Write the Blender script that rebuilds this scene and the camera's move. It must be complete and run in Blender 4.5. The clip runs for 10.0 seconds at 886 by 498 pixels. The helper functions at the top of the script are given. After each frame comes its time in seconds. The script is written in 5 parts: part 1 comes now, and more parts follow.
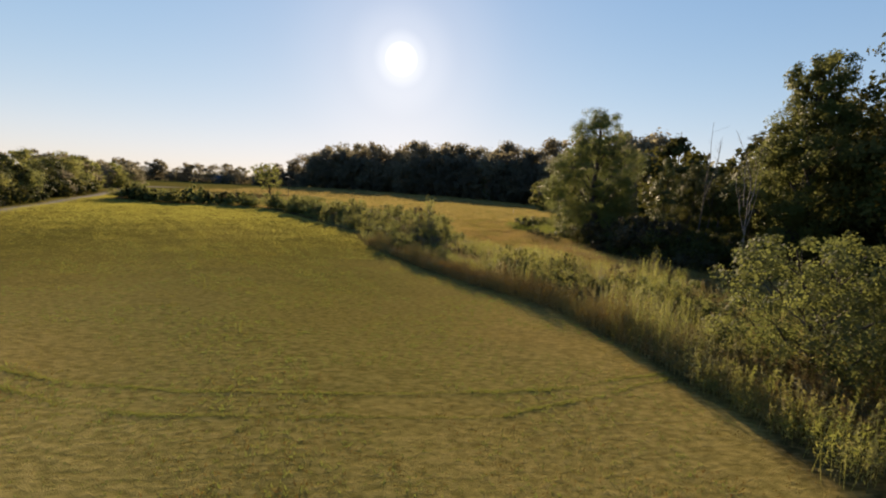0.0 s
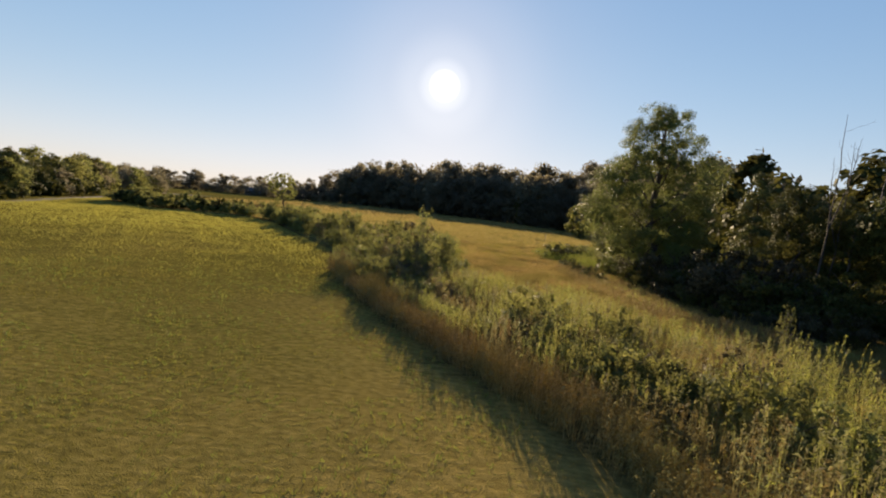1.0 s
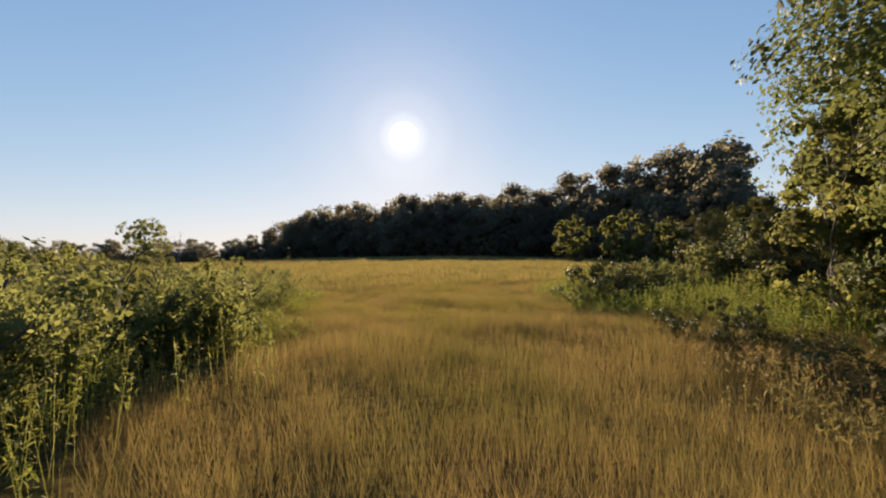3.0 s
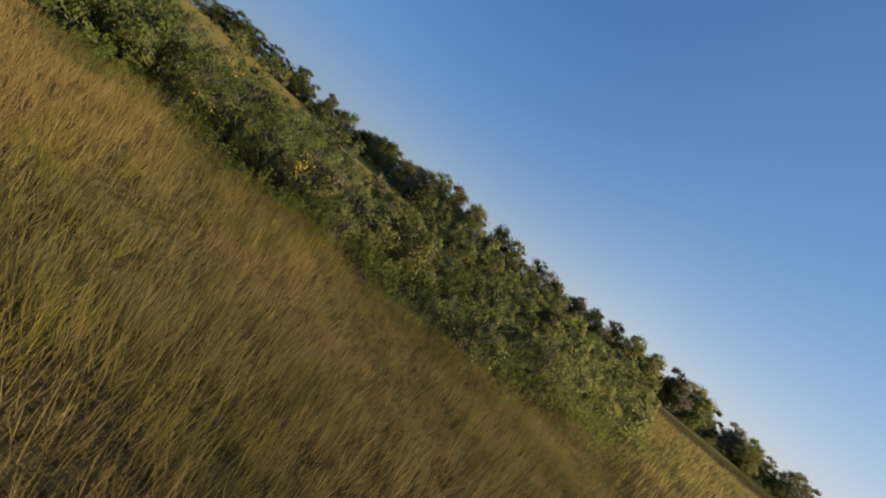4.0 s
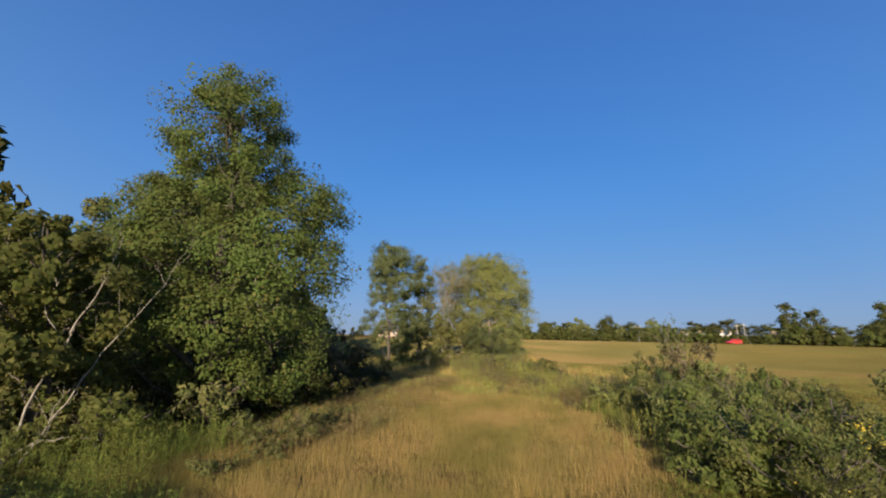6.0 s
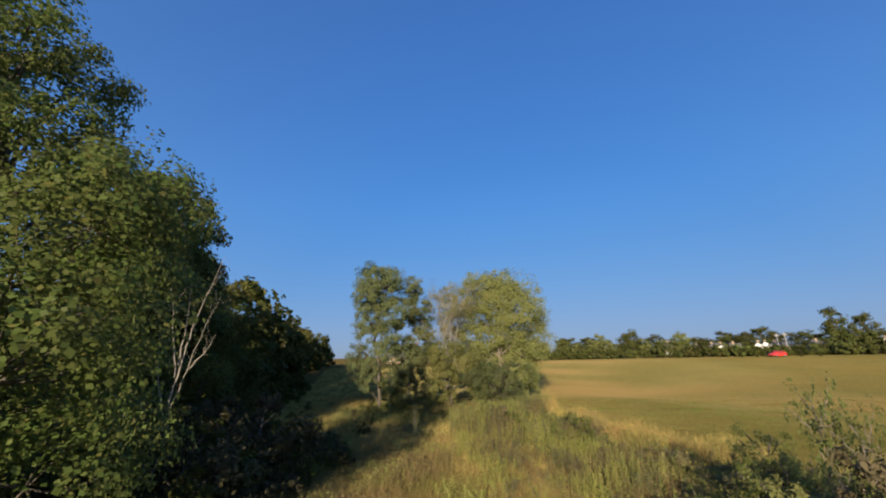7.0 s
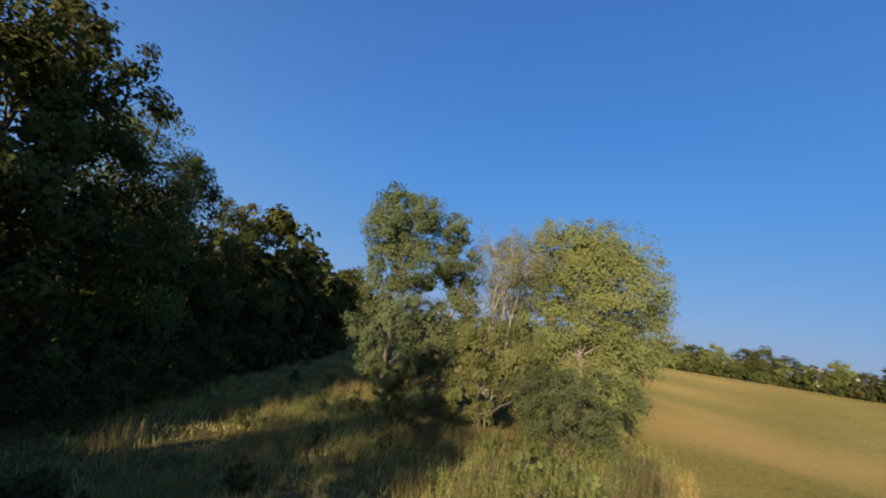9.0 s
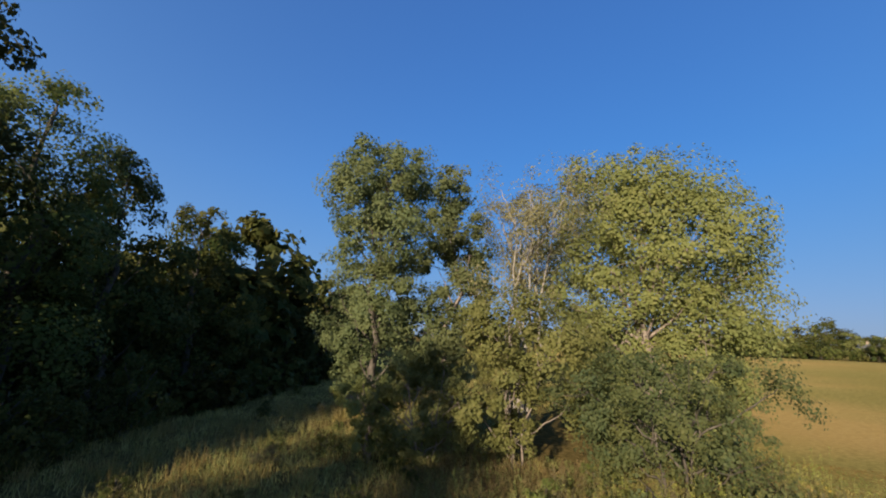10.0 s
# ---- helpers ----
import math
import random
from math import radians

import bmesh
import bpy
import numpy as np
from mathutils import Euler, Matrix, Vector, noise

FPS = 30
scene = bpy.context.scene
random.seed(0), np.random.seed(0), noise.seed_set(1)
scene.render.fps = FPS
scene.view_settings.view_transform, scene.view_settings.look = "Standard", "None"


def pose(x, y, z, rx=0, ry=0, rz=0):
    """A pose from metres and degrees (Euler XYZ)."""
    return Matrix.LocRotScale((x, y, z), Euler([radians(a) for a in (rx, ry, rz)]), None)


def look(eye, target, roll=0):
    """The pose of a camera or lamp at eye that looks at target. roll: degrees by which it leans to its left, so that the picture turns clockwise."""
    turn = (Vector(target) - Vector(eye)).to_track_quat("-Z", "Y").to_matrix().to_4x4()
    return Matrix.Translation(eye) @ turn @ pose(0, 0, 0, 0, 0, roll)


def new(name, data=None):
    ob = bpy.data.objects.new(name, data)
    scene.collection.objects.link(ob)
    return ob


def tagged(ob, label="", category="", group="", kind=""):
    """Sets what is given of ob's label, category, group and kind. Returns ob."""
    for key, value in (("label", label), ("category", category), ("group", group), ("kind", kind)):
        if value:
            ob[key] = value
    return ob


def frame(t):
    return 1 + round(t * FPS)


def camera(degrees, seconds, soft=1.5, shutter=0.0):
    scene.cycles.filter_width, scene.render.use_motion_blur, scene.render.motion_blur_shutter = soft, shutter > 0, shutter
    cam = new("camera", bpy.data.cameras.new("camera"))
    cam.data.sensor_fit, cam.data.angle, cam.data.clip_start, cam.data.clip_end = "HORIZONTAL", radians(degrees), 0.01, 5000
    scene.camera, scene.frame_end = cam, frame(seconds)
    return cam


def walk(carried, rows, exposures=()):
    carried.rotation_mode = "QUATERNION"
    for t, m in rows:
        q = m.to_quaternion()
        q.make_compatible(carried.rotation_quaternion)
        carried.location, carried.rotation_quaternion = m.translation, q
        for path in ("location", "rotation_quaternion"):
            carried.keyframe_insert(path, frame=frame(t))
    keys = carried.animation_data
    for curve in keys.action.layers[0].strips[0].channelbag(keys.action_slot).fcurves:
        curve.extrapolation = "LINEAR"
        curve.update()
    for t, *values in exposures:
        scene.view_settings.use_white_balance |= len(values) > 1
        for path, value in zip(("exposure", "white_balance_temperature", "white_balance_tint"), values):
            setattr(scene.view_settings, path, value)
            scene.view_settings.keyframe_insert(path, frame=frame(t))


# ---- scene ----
# x east, y towards the evening sun, z up; the mown field's edge near the start is z = 0
cam = camera(95.5, 10.0, soft=2.0, shutter=0.015)
# seconds, place, yaw to the left of +y, pitch up, roll
PATH = [
    (0, -0.26, 0.31, 5.68, 356.55, -8.96, 2.94),
    (0.25, 0.68, 2.64, 5.59, 357.85, -8.23, 3.40),
    (0.5, 1.56, 5.13, 5.44, 359.12, -7.51, 3.94),
    (0.75, 2.31, 8.02, 5.14, 0.64, -6.75, 5.23),
    (1, 2.95, 11.22, 4.79, 1.47, -6.06, 5.53),
    (1.25, 3.47, 14.85, 4.47, 0.47, -5.52, 2.75),
    (1.5, 3.89, 18.54, 4.20, 358.45, -5.23, -1.45),
    (1.75, 4.10, 21.81, 4.09, 355.49, -5.47, -6.79),
    (2, 4.34, 25.09, 3.94, 352.81, -5.88, -11.28),
    (2.25, 4.81, 28.65, 3.49, 351.61, -5.88, -12.71),
    (2.5, 5.49, 32.51, 2.99, 351.83, -5.01, -11.68),
    (2.75, 6.49, 36.76, 2.59, 353.89, -2.19, -7.42),
    (3, 7.59, 41.41, 2.36, 358.24, 0.25, -1.43),
    (3.1, 8.00, 43.41, 2.36, 3.86, 0.36, 3.63),
    (3.2, 8.38, 45.43, 2.39, 13.88, 1.96, 8.64),
    (3.3, 8.74, 47.48, 2.40, 24.37, 3.40, 13.12),
    (3.4, 9.09, 49.62, 2.41, 35.04, 4.27, 17.53),
    (3.5, 9.42, 51.81, 2.42, 45.80, 4.48, 21.89),
    (3.6, 9.72, 54.01, 2.42, 56.60, 3.99, 26.10),
    (3.7, 9.98, 56.16, 2.43, 67.35, 2.81, 30.08),
    (3.8, 10.18, 58.23, 2.44, 78.03, 1.00, 33.69),
    (3.9, 10.33, 60.17, 2.46, 88.61, -1.36, 36.84),
    (4, 10.40, 61.93, 2.48, 99.11, -4.19, 39.44),
    (4.1, 10.39, 63.47, 2.50, 109.58, -7.35, 41.42),
    (4.2, 10.29, 64.75, 2.53, 120.10, -10.72, 42.69),
    (4.3, 10.08, 65.72, 2.56, 130.75, -14.13, 43.18),
    (4.4, 9.76, 66.42, 2.61, 141.57, -17.33, 43.18),
    (4.5, 9.39, 66.94, 2.66, 151.95, -20.22, 42.04),
    (4.6, 8.98, 67.30, 2.67, 160.31, -22.28, 39.22),
    (4.7, 8.57, 67.53, 2.70, 166.97, -23.32, 35.28),
    (4.8, 8.26, 67.67, 2.75, 171.68, -23.32, 30.08),
    (4.9, 8.00, 67.71, 2.83, 174.75, -22.39, 24.18),
    (5, 7.75, 67.66, 2.90, 177.79, -20.55, 18.84),
    (5.1, 7.49, 67.51, 2.96, 181.39, -17.45, 14.10),
    (5.2, 7.26, 67.24, 2.99, 184.57, -13.66, 10.31),
    (5.35, 7.00, 66.50, 2.93, 188.09, -7.01, 7.19),
    (5.5, 6.80, 65.57, 2.87, 190.66, -0.52, 5.51),
    (5.75, 6.61, 63.98, 3.01, 192.73, 7.63, 2.90),
    (6, 6.51, 62.12, 3.45, 193.49, 12.21, 1.05),
    (6.25, 6.43, 59.93, 4.19, 194.15, 12.72, -0.19),
    (6.5, 6.48, 57.75, 4.70, 194.44, 13.41, -1.22),
    (6.75, 6.63, 55.57, 5.03, 194.57, 14.17, -1.84),
    (7, 6.81, 53.36, 5.31, 195.02, 14.81, -1.56),
    (7.25, 6.93, 51.09, 5.66, 196.25, 15.14, 0.12),
    (7.5, 6.97, 48.73, 6.13, 198.46, 14.98, 3.40),
    (7.75, 7.19, 46.45, 6.47, 201.18, 13.65, 7.05),
    (8, 7.51, 44.23, 6.65, 203.61, 11.92, 9.85),
    (8.25, 7.84, 42.05, 6.66, 205.14, 10.72, 10.71),
    (8.5, 8.22, 39.86, 6.55, 206.26, 9.98, 10.51),
    (8.75, 8.65, 37.60, 6.36, 207.14, 10.02, 9.52),
    (9, 9.18, 35.30, 6.08, 207.97, 10.34, 8.31),
    (9.25, 9.89, 32.97, 5.69, 209.20, 10.39, 7.86),
    (9.5, 10.70, 30.64, 5.30, 210.22, 10.60, 7.06),
    (9.75, 11.44, 28.72, 5.04, 210.35, 11.37, 4.77),
    (10, 12.18, 26.85, 4.84, 210.15, 12.32, 2.00),
]


def aim(x, y, z, yaw, pitch, roll):
    return pose(x, y, z, 0, 0, yaw) @ pose(0, 0, 0, 90 + pitch, 0, 0) @ pose(0, 0, 0, 0, 0, roll)


walk(cam, [(t, aim(*row)) for t, *row in PATH],
     exposures=[(0.0, 0.94, 8250, 12), (3.2, 0.94, 8250, 12), (4.3, 0.55, 6700, 10), (5.1, 0.80, 6700, 10), (10.0, 0.84, 6700, 10)])

# ---- sky and sun ----
SUN_AZ, SUN_EL = radians(-3.4), radians(15.9)
SUN_DIR = Vector((math.sin(SUN_AZ) * math.cos(SUN_EL), math.cos(SUN_AZ) * math.cos(SUN_EL), math.sin(SUN_EL)))


def mixed(n, l, a, b, fac, blend='MIX'):
    m = n.new("ShaderNodeMix")
    m.data_type, m.blend_type = 'RGBA', blend
    for sock, v in ((m.inputs[0], fac), (m.inputs[6], a), (m.inputs[7], b)):
        if isinstance(v, (int, float)):
            sock.default_value = v
        elif isinstance(v, tuple):
            sock.default_value = (*v, 1)
        else:
            l.new(v, sock)
    return m.outputs[2]


def make_world():
    w = bpy.data.worlds.new("evening_sky")
    w.use_nodes = True
    nt = w.node_tree
    nt.nodes.clear()
    out = nt.nodes.new("ShaderNodeOutputWorld")
    bg = nt.nodes.new("ShaderNodeBackground")
    sky = nt.nodes.new("ShaderNodeTexSky")
    sky.sky_type = 'NISHITA'
    sky.sun_disc = False
    sky.sun_elevation = SUN_EL
    sky.sun_rotation = SUN_AZ
    sky.air_density, sky.dust_density, sky.ozone_density = 1.0, 0.08, 3.0
    bg.inputs["Strength"].default_value = 1.0
    hue = nt.nodes.new("ShaderNodeHueSaturation")
    hue.inputs["Saturation"].default_value = 1.12
    nt.links.new(sky.outputs[0], hue.inputs["Color"])
    # hazy evening air: the glow near the sun and the horizon is softened
    sc = nt.nodes.new("ShaderNodeVectorMath")
    sc.operation = 'MULTIPLY'
    sc.inputs[1].default_value = (0.150, 0.165, 0.235)
    nt.links.new(hue.outputs[0], sc.inputs[0])
    dn = nt.nodes.new("ShaderNodeVectorMath")
    dn.operation = 'MULTIPLY_ADD'
    dn.inputs[1].default_value = (1.6, 1.55, 1.4)
    dn.inputs[2].default_value = (1, 1, 1)
    nt.links.new(sc.outputs[0], dn.inputs[0])
    dv = nt.nodes.new("ShaderNodeVectorMath")
    dv.operation = 'DIVIDE'
    nt.links.new(sc.outputs[0], dv.inputs[0])
    nt.links.new(dn.outputs[0], dv.inputs[1])
    # the sun's own bright disc and the glare of the air close round it
    tc = nt.nodes.new("ShaderNodeTexCoord")
    dot = nt.nodes.new("ShaderNodeVectorMath")
    dot.operation = 'DOT_PRODUCT'
    dot.inputs[1].default_value = SUN_DIR
    nt.links.new(tc.outputs["Generated"], dot.inputs[0])
    # the air is deeper and clearer blue away from the sun
    away = nt.nodes.new("ShaderNodeMapRange")
    away.inputs["From Min"].default_value, away.inputs["From Max"].default_value = 0.35, -0.75
    nt.links.new(dot.outputs["Value"], away.inputs["Value"])
    xyz = nt.nodes.new("ShaderNodeSeparateXYZ")
    nt.links.new(tc.outputs["Generated"], xyz.inputs[0])
    up = nt.nodes.new("ShaderNodeMapRange")
    up.inputs["From Max"].default_value = 0.35
    nt.links.new(xyz.outputs["Z"], up.inputs["Value"])
    deep = mixed(nt.nodes, nt.links, (0.375, 0.50, 0.71), (0.36, 0.635, 0.94), up.outputs[0])
    tint = mixed(nt.nodes, nt.links, (0.98, 0.99, 1.05), deep, away.outputs[0])
    air = mixed(nt.nodes, nt.links, dv.outputs[0], tint, 1.0, 'MULTIPLY')
    nt.links.new(air, bg.inputs["Color"])
    arc = nt.nodes.new("ShaderNodeMath")
    arc.operation = 'ARCCOSINE'
    nt.links.new(dot.outputs["Value"], arc.inputs[0])
    ramp = nt.nodes.new("ShaderNodeValToRGB")
    mr = nt.nodes.new("ShaderNodeMapRange")
    mr.inputs["From Max"].default_value = radians(16)
    nt.links.new(arc.outputs[0], mr.inputs["Value"])
    nt.links.new(mr.outputs[0], ramp.inputs[0])
    cr = ramp.color_ramp
    cr.interpolation = 'EASE'
    cr.elements[0].position, cr.elements[0].color = 0.04, (1, 1, 1, 1)
    cr.elements[1].position, cr.elements[1].color = 1.0, (0, 0, 0, 1)
    for p, v in ((0.085, 0.18), (0.14, 0.055), (0.24, 0.025), (0.5, 0.008)):
        e = cr.elements.new(p)
        e.color = (v, v, v * 0.9, 1)
    bg2 = nt.nodes.new("ShaderNodeBackground")
    bg2.inputs["Strength"].default_value = 2.2
    nt.links.new(ramp.outputs[0], bg2.inputs["Color"])
    add = nt.nodes.new("ShaderNodeAddShader")
    nt.links.new(bg.outputs[0], add.inputs[0])
    nt.links.new(bg2.outputs[0], add.inputs[1])
    nt.links.new(add.outputs[0], out.inputs[0])
    scene.world = w


make_world()
sun = new("sun", bpy.data.lights.new("sun", 'SUN'))
sun.data.energy, sun.data.angle, sun.data.color = 5.0, radians(0.6), (1.0, 0.86, 0.66)
sun.matrix_world = look(SUN_DIR * 300, (0, 0, 0))


# ---- materials ----
def nodes_of(m):
    nt = m.node_tree
    return nt, nt.nodes, nt.links, nt.nodes["Principled BSDF"]


def ramp_of(n, stops):
    r = n.new("ShaderNodeValToRGB")
    el = r.color_ramp.elements
    el[0].position, el[0].color = stops[0][0], (*stops[0][1], 1)
    el[1].position, el[1].color = stops[-1][0], (*stops[-1][1], 1)
    for p, c in stops[1:-1]:
        el.new(p).color = (*c, 1)
    return r


def noise_of(n, l, scale, detail=4.0, stretch=None, coords="Object"):
    tc = n.new("ShaderNodeTexCoord")
    t = n.new("ShaderNodeTexNoise")
    t.inputs["Scale"].default_value, t.inputs["Detail"].default_value = scale, detail
    src = tc.outputs[coords]
    if stretch:
        mp = n.new("ShaderNodeMapping")
        mp.inputs["Scale"].default_value = stretch
        l.new(src, mp.inputs["Vector"])
        src = mp.outputs[0]
    l.new(src, t.inputs["Vector"])
    return t


def leaf_material(name, stops, trans=0.4, tcol=None, patch=None, patch_scale=0.12, patch_amount=0.5, rough=0.55, spec=0.07, patch_stretch=None, through_mix=0.35, patch2=None):
    """Foliage: each leaf has its own tone, light shines through it; patch tints broad areas."""
    m = bpy.data.materials.new(name)
    m.use_nodes = True
    nt, n, l, p = nodes_of(m)
    geo = n.new("ShaderNodeNewGeometry")
    r = ramp_of(n, stops)
    l.new(geo.outputs["Random Per Island"], r.inputs[0])
    col = r.outputs[0]
    if patch:
        t = noise_of(n, l, patch_scale, 3.0, patch_stretch)
        k = n.new("ShaderNodeMapRange")
        k.inputs["From Min"].default_value, k.inputs["From Max"].default_value = 0.42, 0.62
        k.inputs["To Max"].default_value = patch_amount
        l.new(t.outputs["Fac"], k.inputs["Value"])
        col = mixed(n, l, col, patch, k.outputs[0])
    if patch2:
        t2 = noise_of(n, l, patch_scale * 2.3, 4.0, (1.0, 0.6, 1.0))
        k2 = n.new("ShaderNodeMapRange")
        k2.inputs["From Min"].default_value, k2.inputs["From Max"].default_value = 0.48, 0.64
        k2.inputs["To Max"].default_value = 0.7
        l.new(t2.outputs["Fac"], k2.inputs["Value"])
        col = mixed(n, l, col, patch2, k2.outputs[0])
    info = n.new("ShaderNodeObjectInfo")
    hs = n.new("ShaderNodeHueSaturation")
    mr = n.new("ShaderNodeMapRange")
    mr.inputs["To Min"].default_value, mr.inputs["To Max"].default_value = 0.8, 1.2
    l.new(info.outputs["Random"], mr.inputs["Value"])
    l.new(mr.outputs[0], hs.inputs["Value"])
    mr2 = n.new("ShaderNodeMapRange")
    mr2.inputs["To Min"].default_value, mr2.inputs["To Max"].default_value = 0.485, 0.515
    l.new(info.outputs["Random"], mr2.inputs["Value"])
    l.new(mr2.outputs[0], hs.inputs["Hue"])
    l.new(col, hs.inputs["Color"])
    l.new(hs.outputs[0], p.inputs["Base Color"])
    p.inputs["Roughness"].default_value = rough
    p.inputs["Diffuse Roughness"].default_value = 0.6 * rough
    p.inputs["Specular IOR Level"].default_value = spec
    tr = n.new("ShaderNodeBsdfTranslucent")
    tc2 = mixed(n, l, hs.outputs[0], tcol or (0.30, 0.34, 0.05), through_mix)
    l.new(tc2, tr.inputs["Color"])
    ms = n.new("ShaderNodeMixShader")
    ms.inputs[0].default_value = trans
    l.new(p.outputs[0], ms.inputs[1])
    l.new(tr.outputs[0], ms.inputs[2])
    l.new(ms.outputs[0], n["Material Output"].inputs["Surface"])
    return m


def bark_material(name, a, b, scale=3.0):
    m = bpy.data.materials.new(name)
    m.use_nodes = True
    nt, n, l, p = nodes_of(m)
    t = noise_of(n, l, scale, 6.0, (3, 3, 0.5))
    r = ramp_of(n, [(0.3, a), (0.7, b)])
    l.new(t.outputs["Fac"], r.inputs[0])
    l.new(r.outputs[0], p.inputs["Base Color"])
    p.inputs["Roughness"].default_value = 0.9
    bp = n.new("ShaderNodeBump")
    bp.inputs["Strength"].default_value, bp.inputs["Distance"].default_value = 0.6, 0.03
    l.new(t.outputs["Fac"], bp.inputs["Height"])
    l.new(bp.outputs[0], p.inputs["Normal"])
    return m


def plain_material(name, color, rough=0.6, metal=0.0, vary=0.15, scale=2.0):
    m = bpy.data.materials.new(name)
    m.use_nodes = True
    nt, n, l, p = nodes_of(m)
    t = noise_of(n, l, scale, 5.0)
    dark = tuple(c * (1 - vary) for c in color)
    lite = tuple(min(1, c * (1 + vary)) for c in color)
    r = ramp_of(n, [(0.3, dark), (0.7, lite)])
    l.new(t.outputs["Fac"], r.inputs[0])
    l.new(r.outputs[0], p.inputs["Base Color"])
    p.inputs["Roughness"].default_value, p.inputs["Metallic"].default_value = rough, metal
    return m


def ground_material():
    """One sheet: mown field, rough meadow and bare track, told apart by what grows there."""
    m = bpy.data.materials.new("ground_cover")
    m.use_nodes = True
    nt, n, l, p = nodes_of(m)
    at = n.new("ShaderNodeAttribute")
    at.attribute_name = "cover"
    sep = n.new("ShaderNodeSeparateColor")
    l.new(at.outputs["Color"], sep.inputs[0])
    # mown field: straw and green, in swaths, clumps and fine stubble
    big = noise_of(n, l, 0.06, 3.0)
    swath = noise_of(n, l, 0.5, 3.0, (0.25, 1.6, 1))
    clump = noise_of(n, l, 5.0, 5.0, (0.7, 1.5, 1))
    fine = noise_of(n, l, 40.0, 4.0)
    g1 = ramp_of(n, [(0.30, (0.090, 0.082, 0.020)), (0.5, (0.150, 0.122, 0.032)), (0.72, (0.24, 0.170, 0.054))])
    l.new(big.outputs["Fac"], g1.inputs[0])
    g2 = ramp_of(n, [(0.3, (0.10, 0.096, 0.018)), (0.7, (0.27, 0.20, 0.052))])
    l.new(swath.outputs["Fac"], g2.inputs[0])
    g3 = ramp_of(n, [(0.32, (0.040, 0.038, 0.008)), (0.5, (0.115, 0.100, 0.020)), (0.7, (0.23, 0.175, 0.048))])
    l.new(clump.outputs["Fac"], g3.inputs[0])
    c = mixed(n, l, g1.outputs[0], g2.outputs[0], 0.35)
    c = mixed(n, l, c, g3.outputs[0], 0.5)
    dry = n.new("ShaderNodeMapRange")
    blot = noise_of(n, l, 0.05, 2.5)
    l.new(blot.outputs["Fac"], dry.inputs["Value"])
    dry.inputs["From Min"].default_value, dry.inputs["From Max"].default_value = 0.38, 0.62
    dry.inputs["To Min"].default_value = 0.6
    am = n.new("ShaderNodeMath")
    am.operation = 'MULTIPLY'
    l.new(sep.outputs["Blue"], am.inputs[0])
    l.new(dry.outputs[0], am.inputs[1])
    tan = ramp_of(n, [(0.34, (0.185, 0.150, 0.046)), (0.66, (0.36, 0.282, 0.098))])
    l.new(clump.outputs["Fac"], tan.inputs[0])
    warm = noise_of(n, l, 0.034, 4.0, (0.8, 1.4, 1))
    wr = n.new("ShaderNodeMapRange")
    wr.inputs["From Min"].default_value, wr.inputs["From Max"].default_value = 0.42, 0.62
    wr.inputs["To Max"].default_value = 0.5
    l.new(warm.outputs["Fac"], wr.inputs["Value"])
    straw = mixed(n, l, tan.outputs[0], (0.42, 0.245, 0.088), wr.outputs[0])
    c = mixed(n, l, c, straw, am.outputs[0])
    # rough ground under the tall growth
    u = ramp_of(n, [(0.35, (0.062, 0.048, 0.018)), (0.65, (0.17, 0.122, 0.045))])
    l.new(clump.outputs["Fac"], u.inputs[0])
    c = mixed(n, l, c, u.outputs[0], sep.outputs["Red"])
    # gravel
    v = ramp_of(n, [(0.4, (0.24, 0.21, 0.17)), (0.6, (0.38, 0.34, 0.28))])
    l.new(fine.outputs["Fac"], v.inputs[0])
    c = mixed(n, l, c, v.outputs[0], sep.outputs["Green"])
    l.new(c, p.inputs["Base Color"])
    p.inputs["Roughness"].default_value = 0.95
    p.inputs["Diffuse Roughness"].default_value = 0.22
    p.inputs["Specular IOR Level"].default_value = 0.0
    ad = n.new("ShaderNodeMath")
    l.new(clump.outputs["Fac"], ad.inputs[0])
    l.new(fine.outputs["Fac"], ad.inputs[1])
    bp = n.new("ShaderNodeBump")
    bp.inputs["Strength"].default_value, bp.inputs["Distance"].default_value = 0.7, 0.06
    l.new(ad.outputs[0], bp.inputs["Height"])
    l.new(bp.outputs[0], p.inputs["Normal"])
    return m


M_GROUND = ground_material()
M_OAK = leaf_material("leaves_broad_green", [(0.0, (0.074, 0.108, 0.026)), (0.5, (0.098, 0.136, 0.034)), (0.93, (0.130, 0.160, 0.043)), (1.0, (0.18, 0.150, 0.048))], 0.44, (0.28, 0.29, 0.11), patch=(0.095, 0.085, 0.026), patch_scale=0.55, patch_amount=0.5, rough=0.5, spec=0.08, through_mix=0.55)
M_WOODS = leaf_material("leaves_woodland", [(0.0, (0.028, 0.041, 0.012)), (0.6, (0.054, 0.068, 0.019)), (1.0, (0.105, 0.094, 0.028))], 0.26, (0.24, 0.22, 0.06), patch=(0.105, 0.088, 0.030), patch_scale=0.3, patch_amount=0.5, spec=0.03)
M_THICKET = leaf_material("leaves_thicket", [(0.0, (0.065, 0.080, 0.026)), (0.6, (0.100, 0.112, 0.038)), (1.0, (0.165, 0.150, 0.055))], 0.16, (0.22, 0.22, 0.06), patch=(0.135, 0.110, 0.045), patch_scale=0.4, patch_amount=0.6)
